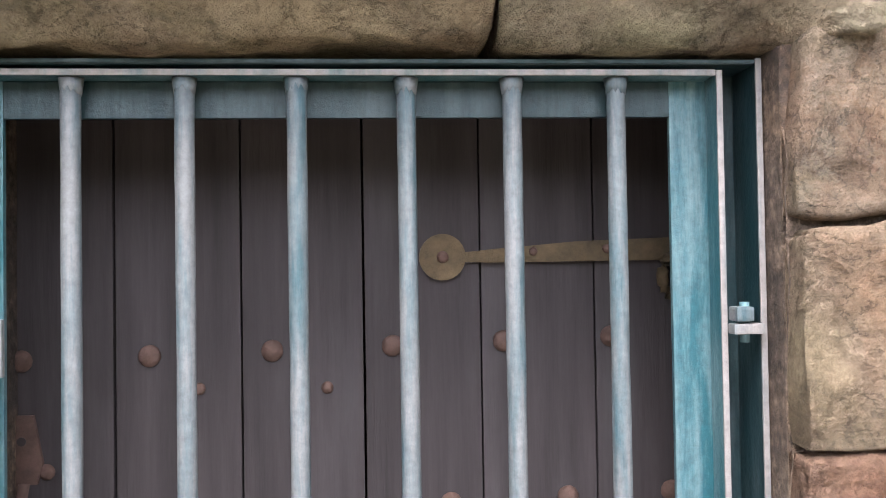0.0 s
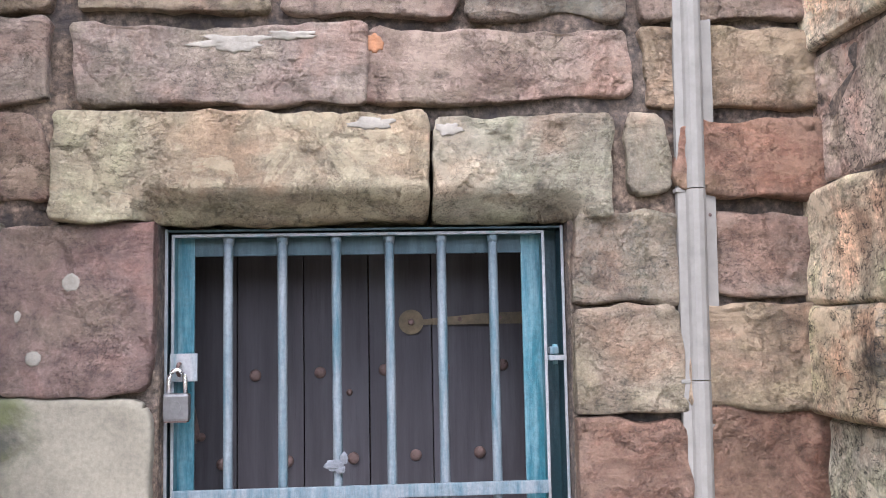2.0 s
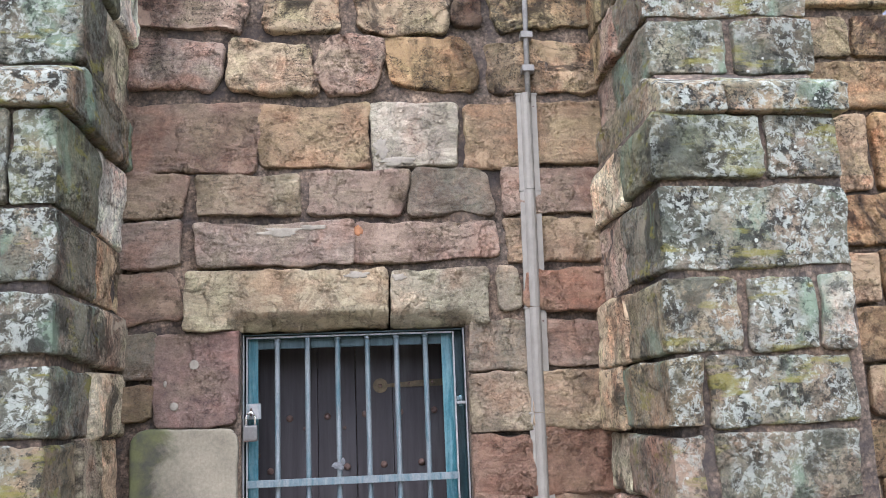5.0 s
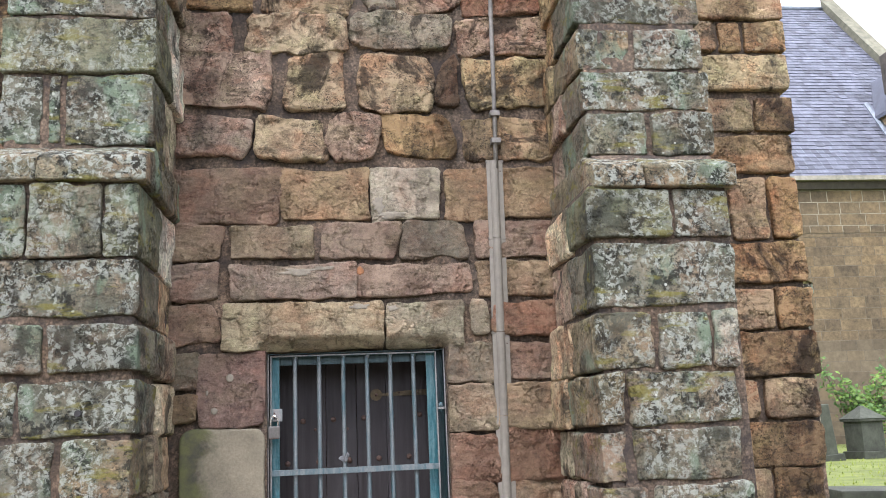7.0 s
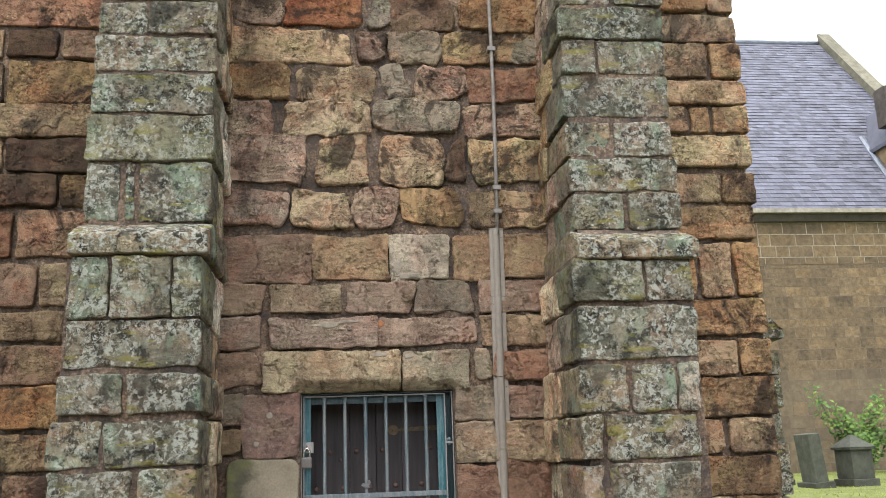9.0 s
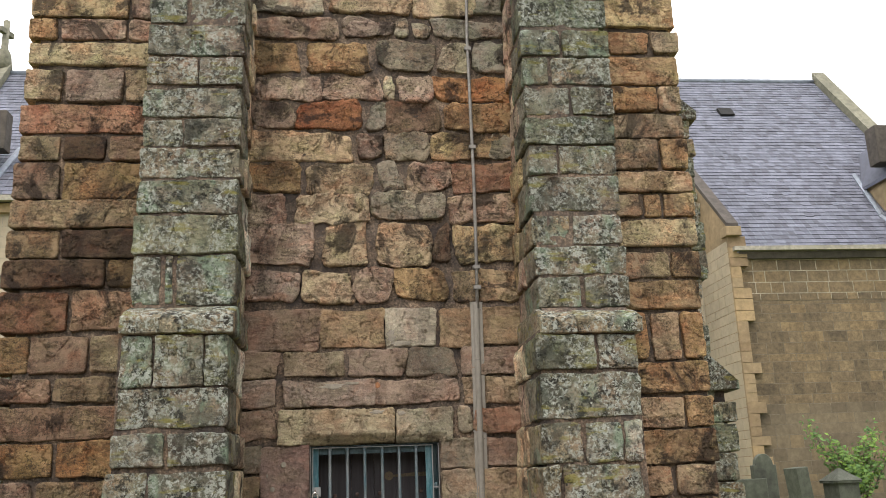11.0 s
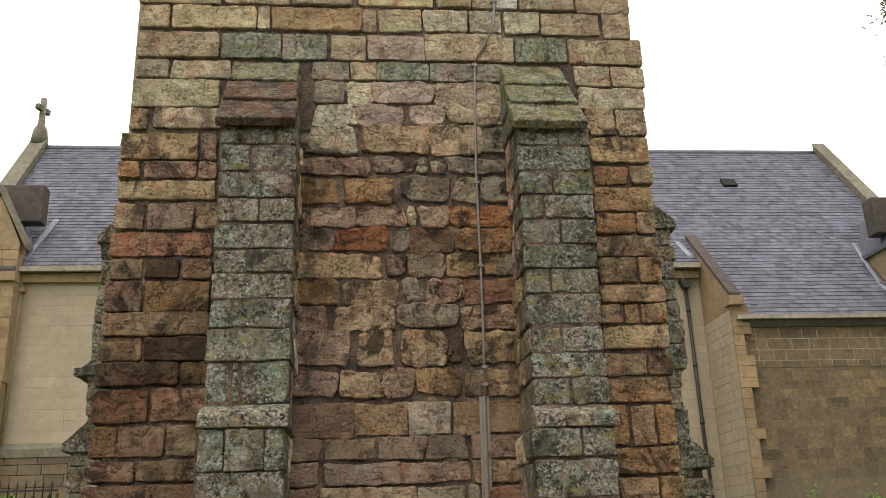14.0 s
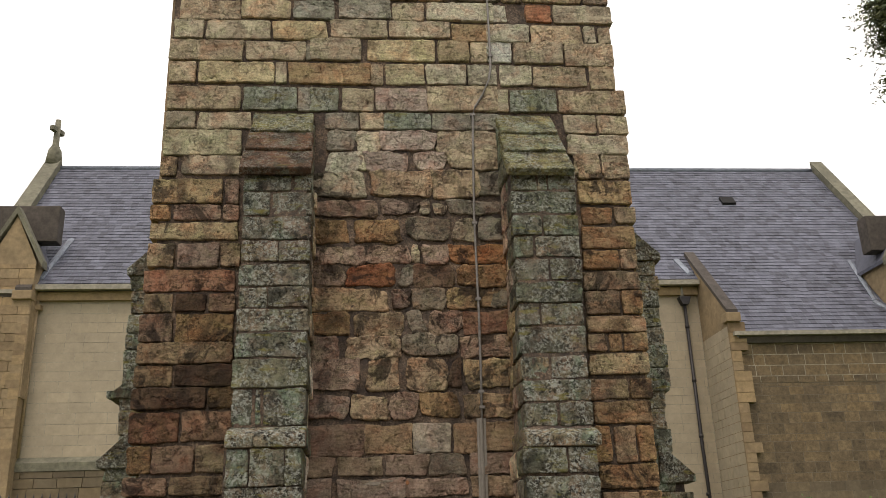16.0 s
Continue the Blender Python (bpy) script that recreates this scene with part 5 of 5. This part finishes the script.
def gablet(x0, x1, apex_z, eave_z, front):
    """A small cross gable rising through the wing's roof."""
    xm, yb = (x0 + x1) / 2, 18.0 + (apex_z - 7.8) / PITCH
    g = part("gablet", prism([(x0, 6.5), (x0, eave_z), (xm, apex_z), (x1, eave_z), (x1, 6.5)], "y", front, yb), QUOIN, CHURCH, "small stone gable with slated sides")
    for a in (x0, x1):
        s = math.copysign(1, a - xm)
        part("gablet_roof", prism([(a + 0.12 * s, eave_z - 0.06), (a + 0.12 * s, eave_z + 0.06), (xm, apex_z + 0.14), (xm, apex_z + 0.02)], "y", front + 0.4, yb + 0.3), SLATE, g)
        part("gablet_coping", prism([(a + 0.22 * s, eave_z - 0.2), (a + 0.22 * s, eave_z + 0.04), (xm, apex_z + 0.32), (xm, apex_z + 0.04)], "y", front - 0.1, front + 0.3), COPING, g, "mossy raking coping")
    return g


def valley(x0, y0, x1, y1, wide=0.2):
    """A strip of lead dressed into the roof between two places on it."""
    bm = bmesh.new()
    ends = [Vector((x0, y0, roof_z(y0) + 0.07)), Vector((x1, y1, roof_z(y1) + 0.07))]
    low, high = [[bm.verts.new(p + Vector((dx, 0, dz))) for dx, dz in ((-wide / 2, 0.0), (0, 0.05), (wide / 2, 0.0), (wide / 2, -0.08), (-wide / 2, -0.08))] for p in ends]
    for k in range(5):
        bm.faces.new((low[k], low[(k + 1) % 5], high[(k + 1) % 5], high[k]))
    bm.faces.new(low[::-1]), bm.faces.new(high)
    bmesh.ops.recalc_face_normals(bm, faces=bm.faces[:])
    part("flashing", bm, LEAD, CHURCH, "blue-grey lead valley flashing")


gablet(16.3, 18.1, 11.75, 10.15, 17.9)
gablet(-11.82, -10.38, 12.2, 10.66, 19.55)
valley(-10.39, 19.97, -10.08, 21.5)
valley(16.0, 18.9, 17.0, 18.0)
valley(16.35, 20.45, 16.05, 18.95)
valley(10.45, 20.0, 10.25, 20.55)
ashlar("ashlar", -11.82, -10.38, 7.6, 10.6, QUOIN, CHURCH, plane=19.55, seed=41, sizes=(0.24, 0.34, 0.35, 0.7), proud=0.02)
ashlar("ashlar", -11.82, -10.43, 0.5, 7.6, QUOIN, CHURCH, plane=19.55, seed=42, sizes=(0.24, 0.34, 0.4, 0.6), proud=0.02)
part("parapet_block", box(15.95, 18.6, 18.45, 19.0, 10.55, 11.75, 0.04), DARK_STONE_AND_SHADE, CHURCH, "dark weathered parapet block")
part("parapet_block", box(-13.0, -10.05, 20.1, 20.6, 11.55, 12.76, 0.04), DARK_STONE_AND_SHADE, CHURCH, "dark weathered parapet block")
skylight = part("roof_vent", box(-0.26, 0.26, -0.24, 0.24, 0.0, 0.10, 0.01), BLACK, CHURCH, "small dark rooflight")
skylight.matrix_world = Matrix.Translation((13.55, 23.25, roof_z(23.25) + 0.02)) @ Matrix.Rotation(math.atan(PITCH), 4, "X")


def make_downpipe(x, y, top, low, mat, label):
    p = empty("downpipe", label, "downpipe")
    part("pipe", tube([(x, y, top), (x, y, low), (x, y - 0.02, low - 0.25), (x + 0.05, y - 0.04, 0.7)], 0.055, 10), mat, p)
    part("hopper", prism([(x - 0.1, top - 0.02), (x + 0.1, top - 0.02), (x + 0.2, top + 0.24), (x - 0.2, top + 0.24)], "y", y - 0.14, y + 0.1), mat, p)
    z = top - 0.8
    while z > 1.0:
        part("collar", tube([(x, y, z), (x, y, z + 0.1)], 0.072, 10), mat, p)
        z -= 1.75
    return p


make_downpipe(10.11, EAVE_A - 0.13, 9.22, 4.6, IRON, "black iron downpipe with a hopper on the nave wall")
part("overflow_pipe", tube([(10.06, EAVE_A - 0.13, 9.42), (10.06, EAVE_A - 0.13, 9.84)], 0.06, 8), GUTTER, CHURCH)
pale_pipe = empty("downpipe", "stone-coloured downpipe at the corner of the wing", "downpipe")
part("pipe", tube([(-10.36, EAVE_A - 0.1, 9.6), (-10.40, EAVE_A - 0.1, 4.8)], 0.05, 8), QUOIN, pale_pipe)
part("hopper", box(-10.48, -10.22, EAVE_A - 0.22, EAVE_A - 0.004, 9.24, 9.4, 0.02), QUOIN, pale_pipe)


# ---- the churchyard ----
def headstone(name, x, y, w, h, t, top, label, lean=0.0, tilt=0.0):
    thing = empty(name, label, "gravestone")
    outline = [(-w / 2, -0.1), (w / 2, -0.1), (w / 2, h * 0.82)]
    if top == "round":
        outline += [(w / 2 - 0.06, h * 0.82)] + [((w / 2 - 0.06) * math.cos(a), h * 0.82 + h * 0.18 * math.sin(a)) for a in [math.pi * i / 12 for i in range(1, 12)]] + [(-w / 2 + 0.06, h * 0.82)]
    else:
        outline += [(0, h)] if top == "point" else []
    outline += [(-w / 2, h * 0.82)]
    bm = prism(outline, "y", -t / 2, t / 2)
    bmesh.ops.bevel(bm, geom=bm.edges[:], offset=0.012, segments=1, affect="EDGES")
    part("slab", bm, GRAVE, thing)
    part("plinth", box(-w / 2 - 0.07, w / 2 + 0.07, -t / 2 - 0.07, t / 2 + 0.07, -0.15, 0.10, 0.015), GRAVE, thing)
    thing.matrix_world = pose(x, y, ground_height(x, y), tilt, lean, 0)
    return thing


def pedestal(x, y):
    thing = empty("pedestal_tomb", "square mossy grave pedestal with a pyramid cap", "gravestone")
    part("base", box(-0.33, 0.33, -0.33, 0.33, -0.1, 0.14, 0.02), GRAVE, thing)
    part("shaft", box(-0.27, 0.27, -0.27, 0.27, 0.14, 0.70, 0.012), GRAVE, thing)
    bm = bmesh.new()
    bmesh.ops.create_cone(bm, segments=4, radius1=0.47, radius2=0.03, depth=0.24, cap_ends=True)
    bmesh.ops.transform(bm, matrix=Matrix.Translation((0, 0, 0.86)) @ Matrix.Rotation(radians(45), 4, "Z"), verts=bm.verts)
    part("cap", bm, GRAVE, thing, "low pyramid cap")
    part("cornice", box(-0.32, 0.32, -0.32, 0.32, 0.69, 0.745, 0.01), GRAVE, thing)
    thing.matrix_world = pose(x, y, ground_height(x, y), 0, 0, 8) @ Matrix.Diagonal((0.82, 0.82, 0.92, 1))


pedestal(9.02, 11.0)
headstone("headstone", 8.25, 11.0, 0.24, 1.15, 0.5, "flat", "narrow leaning headstone seen edge-on", lean=-5)
headstone("headstone", 8.25, 12.5, 0.50, 1.25, 0.14, "round", "round-topped headstone with shoulders, dark with lichen")
headstone("headstone", 7.72, 12.0, 0.62, 0.92, 0.14, "flat", "low dark square headstone")
for x, y, turn in ((4.1, 3.2, 12), (5.2, 4.2, -8)):
    slab = part("ledger_slab", box(-0.75, 0.75, -0.35, 0.35, -0.05, 0.07, 0.02), GRAVE)
    slab.matrix_world = pose(x, y, ground_height(x, y), 0, 2, turn)
    tagged(slab, "dark flat grave slab lying in the grass", "grave slab")


def leaves(count, place, size, mat, name, parent, seed):
    rng, metas = random.Random(seed), []
    for _ in range(count):
        c = place(rng)
        d = Vector((rng.gauss(0, 1), rng.gauss(0, 1), rng.gauss(0, 0.7))).normalized()
        s = d.orthogonal().normalized() * size * rng.uniform(0.25, 0.45)
        l = size * rng.uniform(0.7, 1.3)
        n = d.cross(s).normalized() * size * 0.12
        metas.append(([c, c + d * l * 0.5 + s + n, c + d * l, c + d * l * 0.5 - s + n], [(0, 1, 2), (0, 2, 3)]))
    return joined(name, metas, mat, parent)


def make_shrub():
    shrub = empty("shrub", "bright green self-sown shrub against the church wall", "shrub")
    stems = [(11.6, 16.6, 2.62), (12.0, 16.4, 2.15), (12.4, 16.6, 1.9), (12.9, 16.5, 2.25), (13.3, 16.7, 2.5), (12.2, 16.3, 1.6), (12.7, 16.4, 1.5), (13.5, 16.5, 1.9)]
    for x, y, z in stems:
        part("stem", tube([(12.5, 16.6, 0.6), ((x + 12.5) / 2, y, z * 0.6), (x, y, z)], [0.03, 0.02, 0.008], 6), BARK, shrub)

    def place(rng):
        x, y, z = rng.choice(stems)
        f = rng.uniform(0.25, 1.05)
        return Vector((12.5 + (x - 12.5) * f + rng.gauss(0, 0.13), y + rng.gauss(0, 0.16), 0.9 + (z - 0.9) * f + rng.gauss(0, 0.11)))
    tagged(leaves(1500, place, 0.13, LEAF, "foliage", shrub, 4), kind="stuff")


make_shrub()


def make_tree():
    tree = empty("tree", "broadleaf tree whose drooping sprays reach over the church", "tree")
    part("trunk", tube([(13.6, 6.2, 0.4), (13.5, 6.2, 3.0), (13.3, 6.1, 6.0), (13.1, 6.0, 9.0), (12.9, 6.0, 11.5)], [0.34, 0.27, 0.22, 0.15, 0.06], 10), BARK, tree)
    tips = []
    rng = random.Random(21)
    for n in range(26):
        z0 = rng.uniform(8.2, 11.4)
        a = rng.uniform(0, 6.28)
        if n < 11:
            tip = Vector((rng.uniform(9.15, 9.6), rng.uniform(5.8, 6.3), rng.uniform(10.1, 11.6)))
        else:
            tip = Vector((13.0 + 3.4 * math.cos(a), 6.0 + 3.0 * math.sin(a), rng.uniform(10.4, 13.5)))
        root = Vector((13.1, 6.0, z0))
        mid = root.lerp(tip, 0.5) + Vector((0, 0, 0.5))
        part("limb", tube([root, mid, tip], [0.08, 0.045, 0.012], 6), BARK, tree)
        tips += [(mid, tip)]

    def place(r):
        mid, tip = r.choice(tips)
        return mid.lerp(tip, r.uniform(0.3, 1.03)) + Vector((r.gauss(0, 0.13), r.gauss(0, 0.2), r.gauss(-0.05, 0.16)))
    tagged(leaves(26000, place, 0.115, TREE_LEAF, "crown", tree, 9), kind="stuff")


make_tree()


def make_railing():
    tagged(part("low_wall", box(-9.0, -4.9, 8.0, 8.35, 0.5, 2.42, 0.02), GRAVE), "low dark stone wall under iron railings", "wall", kind="structure")
    rail = empty("railing", "black spiked iron railing on a low wall", "railing")
    part("top_bar", box(-9.0, -4.95, 8.16, 8.19, 2.66, 2.69), IRON, rail)
    part("low_bar", box(-9.0, -4.95, 8.16, 8.19, 2.46, 2.49), IRON, rail)
    x = -8.95
    while x < -4.95:
        part("spike", tube([(x, 8.175, 2.41), (x, 8.175, 2.74), (x, 8.175, 2.76), (x, 8.175, 2.85)], [0.011, 0.011, 0.018, 0.002], 6), IRON, rail)
        x += 0.13

    def place(r):
        return Vector((r.uniform(-8, -4.9), r.uniform(8.7, 9.5), r.uniform(1.6, 2.62)))
    hedge = empty("hedge", "low green growth behind the railings", "hedge")
    tagged(leaves(1800, place, 0.12, LEAF, "foliage", hedge, 6), kind="stuff")
    part("stem", tube([(-6.5, 9.1, 0.8), (-6.5, 9.1, 2.2)], [0.04, 0.02], 6), BARK, hedge)
    tomb = empty("table_tomb", "dark table tomb with a sloped slab lid", "tomb")
    part("chest", box(-5.9, -3.95, 4.9, 6.0, 0.6, 2.05, 0.02), IRON, tomb)
    part("lid", prism([(-6.05, 2.05), (-3.84, 2.05), (-3.84, 2.13), (-4.25, 2.24), (-6.05, 2.24)], "y", 4.8, 6.1), LEAD, tomb, "grey lead-like lid")


make_railing()
